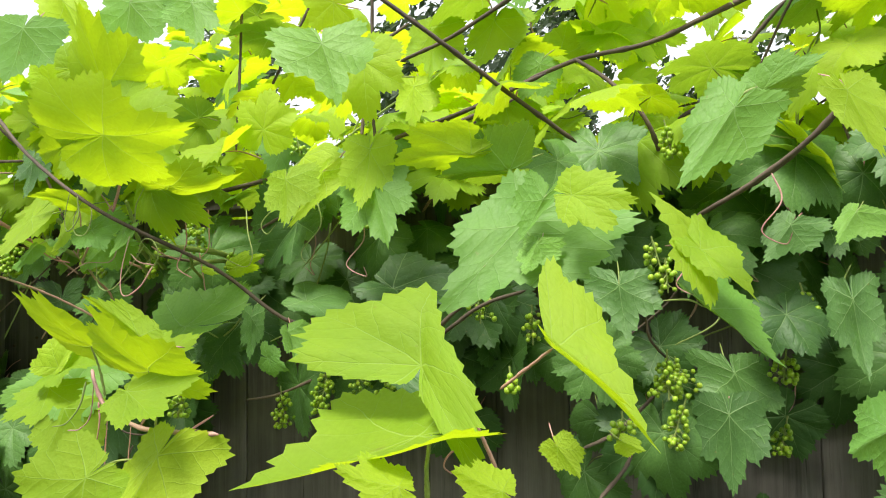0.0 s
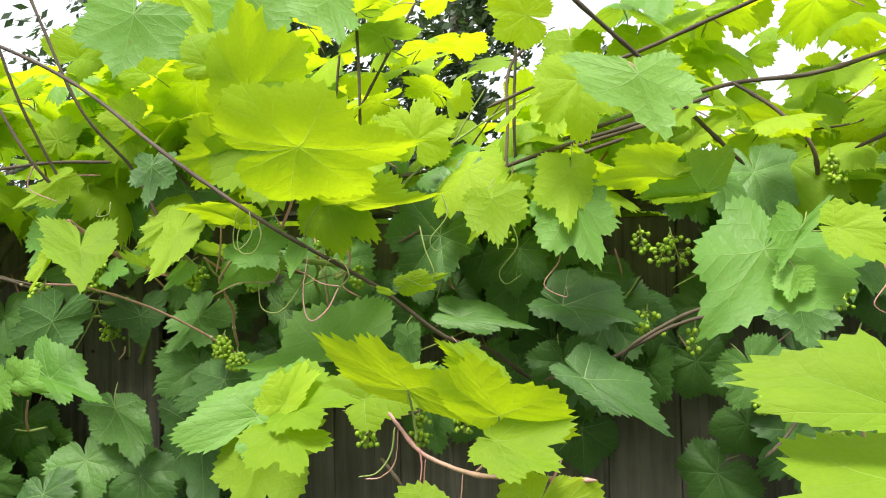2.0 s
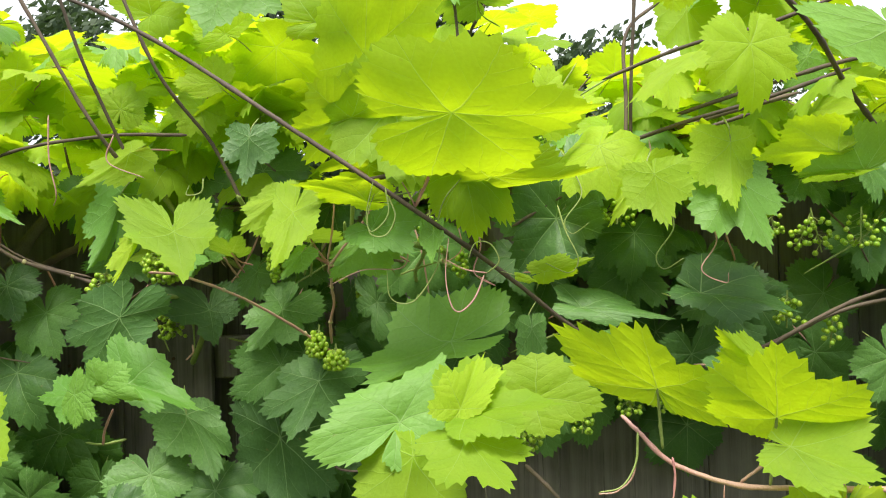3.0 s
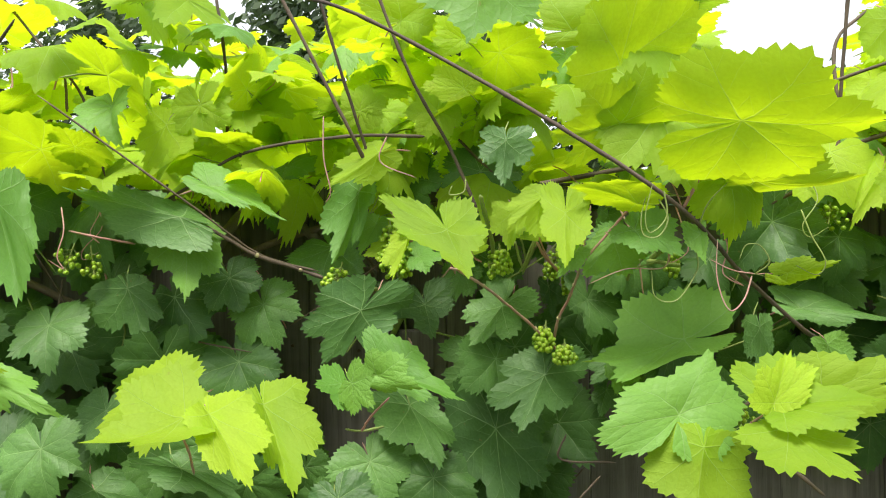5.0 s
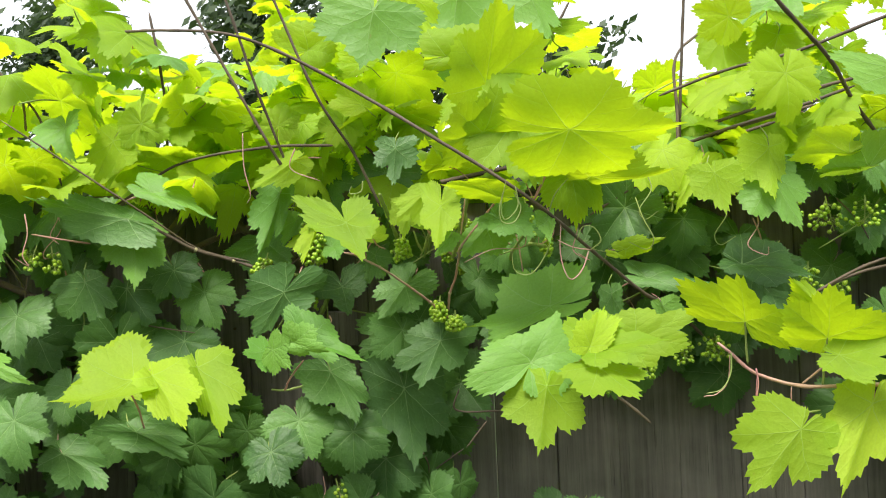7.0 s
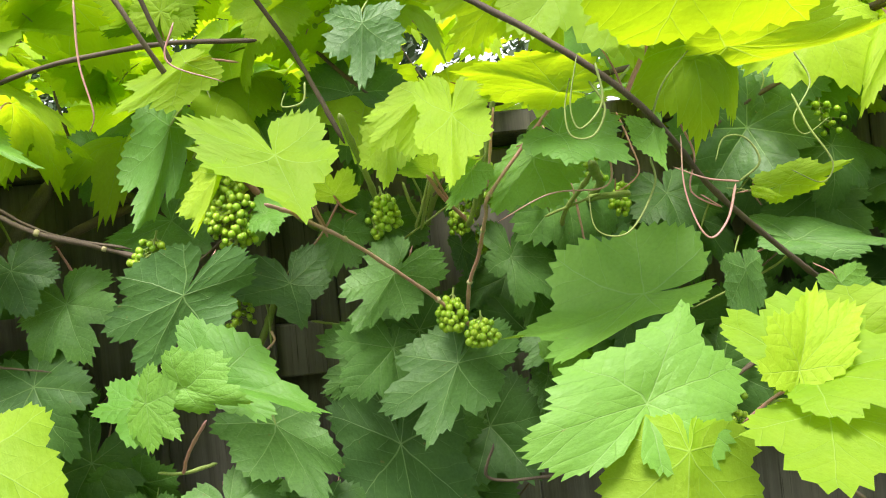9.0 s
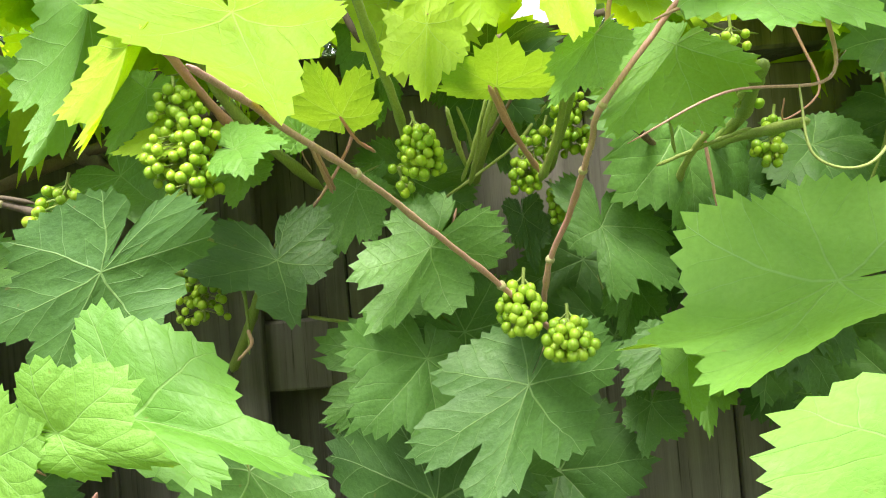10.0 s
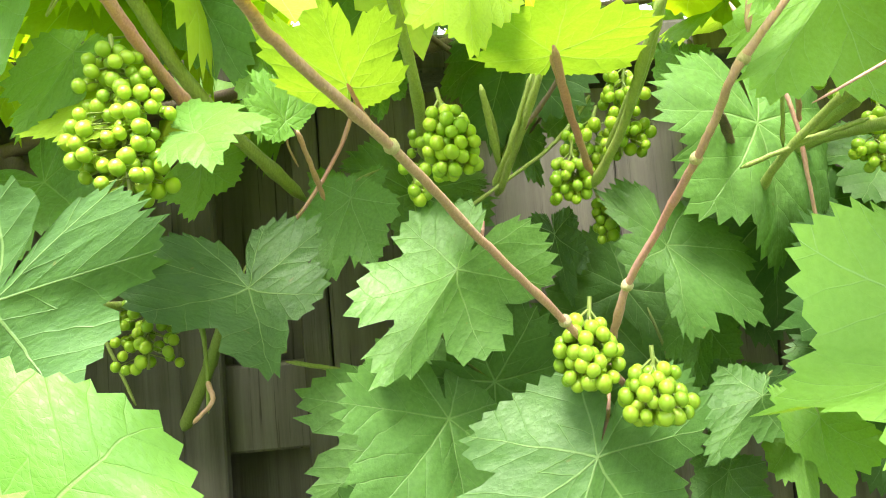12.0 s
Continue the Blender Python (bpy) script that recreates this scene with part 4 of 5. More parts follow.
bent_leaf(vine, (-1.134, 1.080, 1.747), (-0.006, -0.030, -0.065), (-0.036, 0.000, -0.024), (0.028, 0.000, -0.029), 1, 0.10)
bent_leaf(vine, (-1.084, 1.120, 1.707), (-0.001, -0.060, 0.021), (-0.047, -0.030, 0.018), (0.058, -0.030, 0.013), 2, 0.10)
bent_leaf(vine, (-0.976, 1.020, 1.699), (-0.053, -0.020, -0.058), (-0.055, 0.000, -0.020), (0.024, 0.000, -0.059), 2, 0.05)
bent_leaf(vine, (-1.049, 0.920, 1.679), (-0.027, -0.010, -0.036), (-0.026, 0.000, -0.013), (0.005, 0.000, -0.026), 2, 0.10)
bent_leaf(vine, (-1.294, 1.120, 1.675), (0.050, -0.020, -0.003), (0.023, 0.020, 0.024), (0.018, -0.030, -0.026), 2, 0.10)
bent_leaf(vine, (-1.248, 1.150, 1.686), (-0.018, -0.010, 0.030), (-0.022, -0.020, 0.005), (0.007, 0.020, 0.044), 2, 0.10)
bent_leaf(vine, (-1.369, 1.140, 1.735), (-0.028, -0.020, -0.055), (-0.044, 0.000, -0.017), (0.002, 0.000, -0.033), 2, 0.05)
bent_leaf(vine, (-1.346, 1.130, 1.703), (-0.043, -0.020, -0.025), (-0.032, 0.020, 0.010), (-0.007, -0.030, -0.035), 1, 0.00)
bent_leaf(vine, (-0.961, 1.100, 1.489), (-0.008, -0.030, -0.040), (-0.021, 0.000, -0.012), (0.037, 0.000, -0.023), 2, 0.10)
bent_leaf(vine, (-0.942, 1.200, 1.484), (-0.051, -0.020, -0.039), (-0.055, 0.000, -0.005), (0.021, 0.000, -0.027), 0, 0.15)
bent_leaf(vine, (-0.956, 1.250, 1.541), (-0.021, -0.020, -0.058), (-0.038, 0.000, -0.025), (0.025, 0.000, -0.039), 0, 0.10)
bent_leaf(vine, (-1.220, 1.260, 1.652), (-0.028, -0.020, -0.068), (-0.048, 0.000, -0.027), (0.020, 0.000, -0.054), 0, 0.10)
bent_leaf(vine, (-0.825, 0.780, 1.487), (0.098, -0.030, 0.019), (0.024, 0.040, 0.055), (0.059, -0.060, -0.011), 1, 0.20)
bent_leaf(vine, (-0.829, 0.760, 1.470), (0.045, -0.070, -0.038), (-0.032, -0.050, -0.034), (0.073, -0.020, -0.014), 1, 0.20)
bent_leaf(vine, (-0.835, 0.780, 1.494), (0.024, 0.020, 0.057), (-0.021, 0.000, 0.042), (0.049, 0.000, 0.044), 1, 0.10)
bent_leaf(vine_b, (-0.552, 0.620, 1.553), (-0.057, -0.020, 0.046), (-0.024, 0.000, 0.040), (-0.051, 0.000, 0.015), 1, 0.00)
bent_leaf(vine_b, (-0.602, 0.600, 1.402), (-0.080, -0.030, -0.069), (-0.097, 0.000, 0.000), (0.010, -0.020, -0.060), 1, 0.20)
bent_leaf(vine_b, (-0.509, 0.600, 1.431), (-0.058, -0.030, -0.102), (-0.071, 0.000, -0.045), (0.033, 0.000, -0.063), 1, 0.10)
bent_leaf(vine, (-1.011, 1.100, 2.183), (-0.021, -0.020, -0.128), (-0.099, 0.000, -0.045), (0.084, 0.000, -0.081), 2, 0.10)
bent_leaf(vine, (-0.862, 1.100, 2.161), (0.029, -0.020, -0.092), (-0.068, 0.000, -0.030), (0.062, 0.000, -0.058), 2, 0.10)
bent_leaf(vine, (-1.175, 1.000, 2.116), (-0.024, -0.020, -0.109), (-0.117, 0.000, -0.031), (0.086, 0.000, -0.077), 2, 0.05)
bent_leaf(vine, (-1.132, 1.050, 2.186), (0.073, -0.010, -0.136), (-0.050, 0.000, -0.057), (0.079, 0.000, -0.057), 1, 0.10)
bent_leaf(vine_b, (-0.422, 1.250, 2.108), (0.005, -0.020, -0.106), (-0.052, 0.000, -0.055), (0.068, 0.000, -0.060), 1, 0.10)
bent_leaf(vine_b, (-0.297, 1.250, 2.107), (-0.031, -0.020, -0.096), (-0.061, 0.000, -0.038), (0.057, 0.000, -0.053), 1, 0.10)
bent_leaf(vine_b, (-0.212, 1.250, 2.012), (-0.041, 0.000, -0.064), (-0.059, 0.000, -0.018), (0.018, 0.000, -0.061), 2, 0.10)
bent_leaf(vine_b, (-0.461, 1.250, 1.996), (0.002, -0.020, -0.086), (-0.041, 0.000, -0.039), (0.054, 0.000, -0.043), 1, 0.10)
bent_leaf(vine_b, (-0.283, 1.020, 1.806), (-0.124, -0.020, -0.011), (-0.084, -0.040, 0.040), (-0.026, 0.040, -0.036), 1, 0.02)
bent_leaf(vine, (-1.350, 1.050, 1.846), (-0.080, -0.020, -0.053), (-0.075, 0.020, -0.008), (-0.019, 0.000, -0.053), 1, 0.10)
bent_leaf(vine, (-1.209, 1.050, 1.948), (-0.048, 0.000, 0.037), (-0.067, 0.000, 0.002), (-0.003, 0.000, 0.053), 1, 0.10)
bent_leaf(vine, (-1.212, 1.100, 2.044), (-0.065, 0.000, 0.041), (-0.085, 0.000, -0.005), (0.002, 0.000, 0.056), 1, 0.10)
bent_leaf(vine, (-1.039, 1.000, 2.021), (0.153, -0.020, 0.011), (0.069, 0.000, 0.064), (0.075, 0.000, -0.020), 1, 0.05)
bent_leaf(vine_b, (-0.745, 0.860, 1.488), (0.105, -0.010, 0.051), (-0.002, 0.020, 0.054), (0.085, -0.030, -0.009), 1, 0.10)
bent_leaf(vine, (-1.229, 1.300, 1.662), (-0.013, -0.020, -0.065), (-0.038, 0.000, -0.020), (0.030, 0.000, -0.020), 0, 0.12, False)
bent_leaf(vine, (-1.032, 1.300, 1.720), (-0.001, -0.010, -0.044), (-0.025, 0.000, -0.016), (0.023, 0.000, -0.019), 0, 0.15, False)
bent_leaf(vine, (-1.076, 1.300, 1.705), (0.013, -0.010, -0.050), (-0.021, 0.000, -0.030), (0.023, 0.000, -0.011), 0, 0.12, False)
bent_leaf(vine, (-1.053, 1.310, 1.615), (0.008, -0.010, -0.063), (-0.016, 0.000, -0.028), (0.028, 0.000, -0.021), 0, 0.12, False)
bent_leaf(vine, (-0.940, 1.280, 1.753), (-0.015, -0.020, -0.060), (-0.027, 0.000, -0.024), (0.026, 0.000, -0.029), 0, 0.15, False)
bent_leaf(vine, (-1.335, 1.270, 1.691), (-0.006, -0.020, -0.049), (-0.037, 0.000, -0.024), (0.029, 0.000, -0.020), 2, 0.10, False)
bent_leaf(vine, (-1.273, 1.220, 1.754), (-0.001, -0.030, -0.067), (-0.023, 0.000, -0.027), (0.020, 0.000, -0.036), 2, 0.05, False)
bent_leaf(vine, (-1.190, 1.270, 1.764), (-0.003, -0.020, -0.057), (-0.024, 0.000, -0.027), (0.022, 0.000, -0.028), 0, 0.12, False)
bent_leaf(vine, (-0.954, 1.240, 1.424), (-0.017, -0.020, -0.045), (-0.031, 0.000, -0.018), (0.029, 0.000, -0.031), 0, 0.12, False)
bent_leaf(vine, (-0.907, 1.220, 1.459), (-0.011, -0.030, -0.058), (-0.026, 0.000, -0.032), (0.027, 0.000, -0.036), 2, 0.10, False)
bent_leaf(vine, (-0.945, 1.230, 1.491), (-0.030, -0.030, -0.052), (-0.049, 0.000, -0.021), (0.035, 0.000, -0.035), 0, 0.12, False)
bent_leaf(vine, (-2.111, 1.250, 1.317), (0.001, -0.020, -0.117), (-0.100, 0.000, -0.061), (0.111, 0.000, -0.040), 0, 0.12, False)
bent_leaf(vine, (-1.169, 1.280, 1.349), (0.004, -0.030, -0.160), (-0.086, 0.000, -0.081), (0.129, 0.000, -0.078), 0, 0.12, False)
leaf(vine, "lobed", (-1.683, 1.000, 1.455), (0.000, -0.766, 0.643), (-0.877, -0.309, -0.369), 0.114, 1)
leaf(vine, "flat", (-1.640, 1.200, 1.483), (-0.079, -0.903, 0.423), (0.465, -0.408, -0.785), 0.109, 0)
leaf(vine, "flat", (-1.390, 1.180, 1.304), (0.121, -0.858, 0.500), (0.455, -0.400, -0.796), 0.090, 0)
leaf(vine, "round", (-1.275, 1.180, 1.276), (0.000, -0.906, 0.423), (0.024, -0.422, -0.906), 0.088, 0)
leaf(vine, "flat", (-1.437, 1.120, 1.256), (0.000, -0.819, 0.574), (0.402, -0.525, -0.750), 0.079, 0)
leaf(vine, "flat", (-1.958, 1.100, 1.345), (0.000, -0.866, 0.500), (0.329, -0.472, -0.818), 0.103, 0)
leaf(vine, "flat", (-1.976, 1.150, 1.556), (0.000, -0.766, 0.643), (0.247, -0.623, -0.742), 0.095, 0)
leaf(vine, "flat", (-1.390, 1.100, 1.926), (0.000, -1.000, 0.000), (0.181, 0.000, 0.983), 0.055, 1)
leaf(vine, "flat", (-1.256, 1.100, 1.923), (0.000, -0.985, 0.174), (-0.595, -0.140, -0.792), 0.058, 1)
leaf(vine, "flat", (-0.702, 1.100, 1.898), (0.000, -0.985, -0.174), (0.205, -0.170, 0.964), 0.079, 1)
leaf(vine, "flat", (-1.671, 1.100, 1.942), (0.000, -0.996, 0.087), (0.157, -0.086, -0.984), 0.072, 1)
leaf(vine_b, "flat", (-0.431, 0.950, 1.948), (0.171, -0.970, 0.174), (0.097, -0.159, -0.983), 0.092, 1)
leaf(vine_b, "flat", (-0.507, 1.000, 2.071), (0.000, -0.940, -0.342), (-0.942, -0.115, 0.315), 0.069, 1)
leaf(vine, "arch", (-0.824, 0.950, 1.784), (0.000, -0.940, 0.342), (0.877, -0.164, -0.452), 0.088, 1)
leaf(vine, "flat", (-1.657, 1.200, 1.639), (0.000, -0.940, 0.342), (0.428, -0.309, -0.849), 0.072, 0)
leaf(vine, "flat", (-2.093, 1.150, 1.305), (0.000, -0.866, 0.500), (0.789, -0.307, -0.532), 0.128, 0)
leaf(vine, "flat", (-1.896, 1.200, 1.391), (0.000, -0.866, 0.500), (-0.024, -0.500, -0.866), 0.085, 0)
leaf(vine, "flat", (-0.861, 1.200, 1.501), (0.000, -0.866, 0.500), (0.633, -0.387, -0.671), 0.085, 0)
leaf(vine, "flat", (-0.922, 0.950, 1.882), (0.000, -0.940, 0.342), (0.893, -0.154, -0.423), 0.154, 1)

cane(vine, "cane", 0.0028, 0.0037, (-1.771, 1.150, 2.150), (-1.600, 1.080, 2.125), (-1.426, 0.990, 2.074), (-1.263, 0.980, 1.990), (-1.053, 0.910, 1.844), (-0.900, 0.920, 1.737), (-0.772, 1.050, 1.643), (-0.658, 1.100, 1.550), (-0.590, 1.180, 1.520), (-0.495, 1.240, 1.441))
cane(vine, "red", 0.0017, 0.0023, (-1.225, 0.846, 1.658), (-1.218, 0.895, 1.655), (-1.216, 0.910, 1.654), (-1.210, 0.930, 1.649), (-1.181, 0.985, 1.629), (-1.144, 1.050, 1.597), (-1.094, 1.110, 1.551), (-1.045, 1.160, 1.501))
cane(vine, "red", 0.0018, 0.0024, (-0.947, 0.993, 1.758), (-0.979, 1.000, 1.720), (-1.028, 1.010, 1.662), (-1.032, 1.030, 1.644), (-1.036, 1.050, 1.627), (-1.041, 1.090, 1.600), (-1.054, 1.120, 1.568), (-1.059, 1.150, 1.529))
cane(vine, "cane", 0.0025, 0.0031, (-1.614, 0.955, 2.329), (-1.484, 1.000, 2.063), (-1.398, 1.030, 1.887), (-1.366, 1.100, 1.809))
cane(vine, "cane", 0.0023, 0.0031, (-1.474, 0.956, 2.434), (-1.368, 1.000, 2.157), (-1.295, 1.030, 1.966), (-1.238, 1.100, 1.864), (-1.189, 1.120, 1.751))
cane(vine_b, "cane", 0.0031, 0.0031, (-0.513, 1.169, 2.416), (-0.526, 1.200, 2.118), (-0.534, 1.220, 1.928), (-0.528, 1.260, 1.777))
cane(vine_b, "cane", 0.0043, 0.0047, (-0.705, 1.320, 1.750), (-0.607, 1.280, 1.838), (-0.433, 1.250, 1.896), (-0.251, 1.200, 1.937))
cane(vine_b, "cane", 0.0031, 0.0039, (-0.677, 1.300, 1.758), (-0.556, 1.280, 1.827), (-0.433, 1.250, 1.877), (-0.328, 1.220, 1.907))
cane(vine, "cane", 0.0023, 0.0031, (-1.984, 1.248, 1.687), (-1.724, 1.150, 1.800), (-1.591, 1.100, 1.858), (-1.410, 1.080, 1.879), (-1.275, 1.100, 1.880))
cane(vine, "cane", 0.0030, 0.0034, (-1.670, 1.120, 1.733), (-1.628, 1.130, 1.707), (-1.584, 1.140, 1.680), (-1.511, 1.160, 1.654), (-1.469, 1.160, 1.639))
cane(vine, "cane", 0.0017, 0.0020, (-1.885, 0.982, 1.937), (-1.674, 1.100, 1.759), (-1.585, 1.150, 1.684), (-1.477, 1.160, 1.650))
cane(vine, "green", 0.0045, 0.0052, (-1.363, 1.136, 1.820), (-1.343, 1.160, 1.781), (-1.311, 1.200, 1.717), (-1.261, 1.300, 1.659))
cane(vine, "red", 0.0036, 0.0040, (-1.340, 1.057, 1.771), (-1.331, 1.100, 1.747), (-1.323, 1.140, 1.725), (-1.310, 1.180, 1.702))
cane(vine, "green", 0.0038, 0.0040, (-1.185, 1.062, 1.775), (-1.177, 1.100, 1.744), (-1.166, 1.150, 1.704), (-1.162, 1.220, 1.671))
cane(vine, "green", 0.0034, 0.0040, (-1.006, 1.091, 1.783), (-1.014, 1.120, 1.743), (-1.022, 1.150, 1.701), (-1.032, 1.240, 1.650))
cane(vine, "green", 0.0040, 0.0040, (-1.076, 1.200, 1.725), (-1.090, 1.240, 1.683), (-1.101, 1.300, 1.651))
cane(vine, "red", 0.0022, 0.0026, (-1.093, 1.080, 1.698), (-1.075, 1.130, 1.674), (-1.047, 1.200, 1.649))
cane(vine, "green", 0.0055, 0.0060, (-1.345, 1.340, 1.561), (-1.371, 1.370, 1.518), (-1.404, 1.400, 1.464))
cane(vine, "green", 0.0036, 0.0036, (-1.403, 1.200, 1.620), (-1.351, 1.220, 1.610))
cane(vine, "green", 0.0030, 0.0030, (-1.422, 1.220, 1.586), (-1.390, 1.260, 1.582))
cane(vine, "green", 0.0050, 0.0060, (-0.907, 1.052, 1.690), (-0.894, 1.100, 1.686), (-0.866, 1.200, 1.678), (-0.876, 1.320, 1.650))
cane(vine, "green", 0.0042, 0.0045, (-0.855, 1.101, 1.656), (-0.862, 1.150, 1.659), (-0.872, 1.220, 1.663), (-0.880, 1.300, 1.657))
cane(vine, "cane", 0.0030, 0.0030, (-0.974, 1.150, 1.674), (-0.917, 1.250, 1.657))
cane(vine, "cane", 0.0017, 0.0020, (-1.044, 1.120, 1.371), (-1.051, 1.140, 1.323), (-0.956, 1.150, 1.315))
cane(vine, "cane", 0.0019, 0.0014, (-0.990, 1.100, 1.307), (-1.034, 1.120, 1.249))
cane(vine, "cane", 0.0017, 0.0016, (-1.040, 1.200, 1.225), (-1.108, 1.250, 1.166))
cane(vine_b, "red", 0.0016, 0.0020, (-0.191, 0.630, 1.524), (-0.185, 0.635, 1.491), (-0.172, 0.640, 1.462), (-0.151, 0.660, 1.399))
cane(vine_b, "cane", 0.0031, 0.0031, (-0.100, 1.000, 1.304), (-0.071, 1.100, 1.323), (-0.064, 1.200, 1.327))
cane(vine_b, "cane", 0.0027, 0.0031, (-0.134, 1.100, 1.349), (-0.086, 1.150, 1.368), (-0.025, 1.200, 1.421))
cane(vine_b, "cane", 0.0020, 0.0023, (-0.034, 1.100, 1.560), (-0.028, 1.120, 1.517), (-0.001, 1.200, 1.477))
cane(vine, "cane", 0.0023, 0.0031, (-0.804, 1.200, 1.385), (-0.736, 1.200, 1.397), (-0.661, 1.220, 1.428))
cane(vine_b, "cane", 0.0035, 0.0039, (-0.644, 0.841, 2.233), (-0.424, 0.950, 2.061), (-0.323, 1.000, 1.982), (-0.235, 1.080, 1.914), (-0.137, 1.150, 1.840))
cane(vine_b, "cane", 0.0035, 0.0039, (-0.141, 1.190, 1.995), (-0.076, 1.160, 1.934), (-0.024, 1.150, 1.865), (0.002, 1.200, 1.789))
cane(vine_b, "cane", 0.0039, 0.0043, (-0.495, 1.300, 1.906), (-0.307, 1.260, 1.959), (-0.150, 1.200, 1.993), (-0.016, 1.150, 1.994), (0.100, 1.100, 2.019), (0.370, 0.984, 2.077))
cane(vine_b, "cane", 0.0031, 0.0035, (-0.585, 1.200, 1.971), (-0.459, 1.150, 2.008), (-0.335, 1.100, 2.027), (-0.198, 1.050, 2.069), (0.073, 0.951, 2.152))
cane(vine, "cane", 0.0027, 0.0027, (-0.845, 1.265, 2.559), (-0.883, 1.300, 2.263), (-0.905, 1.320, 2.092), (-0.934, 1.350, 1.919))
cane(vine_b, "cane", 0.0031, 0.0035, (0.046, 1.200, 1.711), (0.137, 1.100, 1.756), (0.180, 1.000, 1.787), (0.228, 0.920, 1.841))
cane(vine_b, "cane", 0.0023, 0.0023, (0.027, 1.300, 1.921), (0.138, 1.280, 1.945), (0.201, 1.200, 2.053), (0.328, 1.038, 2.271))
cane(vine, "cane", 0.0023, 0.0027, (-2.215, 1.200, 2.323), (-2.026, 1.200, 2.090), (-1.942, 1.200, 1.986), (-1.926, 1.250, 1.841))
cane(vine, "cane", 0.0023, 0.0027, (-1.901, 0.950, 2.048), (-1.981, 1.000, 1.989), (-2.054, 1.100, 1.889))
cane(vine, "cane", 0.0025, 0.0027, (-1.517, 0.937, 2.390), (-1.442, 1.000, 2.106), (-1.406, 1.030, 1.970), (-1.364, 1.100, 1.813))
cane(vine, "old", 0.0090, 0.0120, (-1.616, 1.363, 1.777), (-1.576, 1.370, 1.748), (-1.522, 1.380, 1.708), (-1.479, 1.385, 1.679), (-1.413, 1.385, 1.636))
cane(vine, "cane", 0.0030, 0.0030, (-1.410, 1.300, 1.675), (-1.405, 1.350, 1.654))
cane(vine, "red", 0.0022, 0.0025, (-0.845, 0.920, 1.840), (-0.867, 0.930, 1.793), (-0.894, 0.940, 1.738))
cane(vine, "red", 0.0016, 0.0020, (-1.319, 0.930, 1.470), (-1.353, 0.970, 1.433), (-1.373, 1.000, 1.403))
cane(vine, "green", 0.0016, 0.0020, (-1.399, 1.000, 1.407), (-1.373, 1.000, 1.404), (-1.337, 1.000, 1.411))
cane(vine, "green", 0.00218, 0.00245, (-1.085, 1.150, 1.709), (-1.097, 1.180, 1.677), (-1.109, 1.220, 1.642))
cane(vine, "green", 0.00163, 0.0019, (-1.090, 1.160, 1.709), (-1.104, 1.180, 1.670), (-1.116, 1.200, 1.644))
cane(vine, "red", 0.00136, 0.00163, (-1.086, 1.120, 1.708), (-1.070, 1.150, 1.675), (-1.045, 1.200, 1.644))
cane(vine, "green", 0.00286, 0.00326, (-1.023, 1.100, 1.731), (-1.029, 1.130, 1.699), (-1.035, 1.160, 1.668), (-1.046, 1.200, 1.638))
cane(vine, "red", 0.0015, 0.00177, (-1.241, 1.150, 1.680), (-1.237, 1.170, 1.663), (-1.233, 1.200, 1.643))
cane(vine, "red", 0.00136, 0.0015, (-0.952, 1.100, 1.690), (-0.940, 1.120, 1.675), (-0.923, 1.150, 1.663))
cane(vine, "green", 0.00122, 0.00122, (-0.960, 1.100, 1.681), (-0.947, 1.130, 1.644))
cane(vine, "green", 0.00286, 0.00326, (-0.894, 1.100, 1.689), (-0.902, 1.150, 1.671), (-0.917, 1.180, 1.649), (-0.920, 1.220, 1.626))
cane(vine, "green", 0.00177, 0.0019, (-0.877, 1.150, 1.662), (-0.907, 1.170, 1.654), (-0.945, 1.190, 1.642))
cane(vine, "red", 0.00122, 0.00136, (-1.203, 1.080, 1.685), (-1.195, 1.100, 1.671), (-1.184, 1.130, 1.665))
cane(vine, "cane", 0.00163, 0.00177, (-1.058, 1.180, 1.725), (-1.072, 1.200, 1.705), (-1.089, 1.220, 1.685))
cane(vine, "green", 0.00204, 0.00231, (-1.125, 1.150, 1.701), (-1.118, 1.170, 1.673), (-1.110, 1.200, 1.655))
cane(vine, "cane", 0.00163, 0.00204, (-1.415, 1.300, 1.680), (-1.411, 1.330, 1.664), (-1.406, 1.360, 1.652))
cane(vine_b, "cane", 0.0028, 0.0034, (-0.235, 1.000, 1.607), (-0.287, 1.020, 1.583), (-0.351, 1.060, 1.535), (-0.358, 1.150, 1.486))
cane(vine, "red", 0.0014, 0.0016, (-1.017, 0.990, 1.750), (-1.023, 1.000, 1.711), (-1.030, 1.000, 1.670))
cane(vine_b, "cane", 0.003, 0.0034, (-0.467, 1.250, 2.125), (-0.538, 1.220, 2.056), (-0.546, 1.200, 1.932), (-0.553, 1.190, 1.813))
cane(vine_b, "red", 0.0013, 0.0016, (-0.093, 0.580, 1.549), (-0.120, 0.600, 1.529), (-0.148, 0.620, 1.508))
cane(vine_b, "green", 0.0015, 0.0018, (-0.173, 0.500, 1.490), (-0.177, 0.500, 1.469), (-0.177, 0.500, 1.440))
cane(vine_b, "cane", 0.003, 0.004, (0.040, 1.050, 1.698), (0.110, 1.000, 1.735), (0.178, 0.950, 1.784), (0.223, 0.900, 1.836))
cane(vine_b, "cane", 0.003, 0.004, (0.022, 1.100, 1.854), (0.094, 1.080, 1.885), (0.165, 1.050, 1.902))
cane(vine_b, "cane", 0.0026, 0.0032, (0.169, 1.050, 1.998), (0.127, 1.080, 1.957), (0.105, 1.100, 1.932))
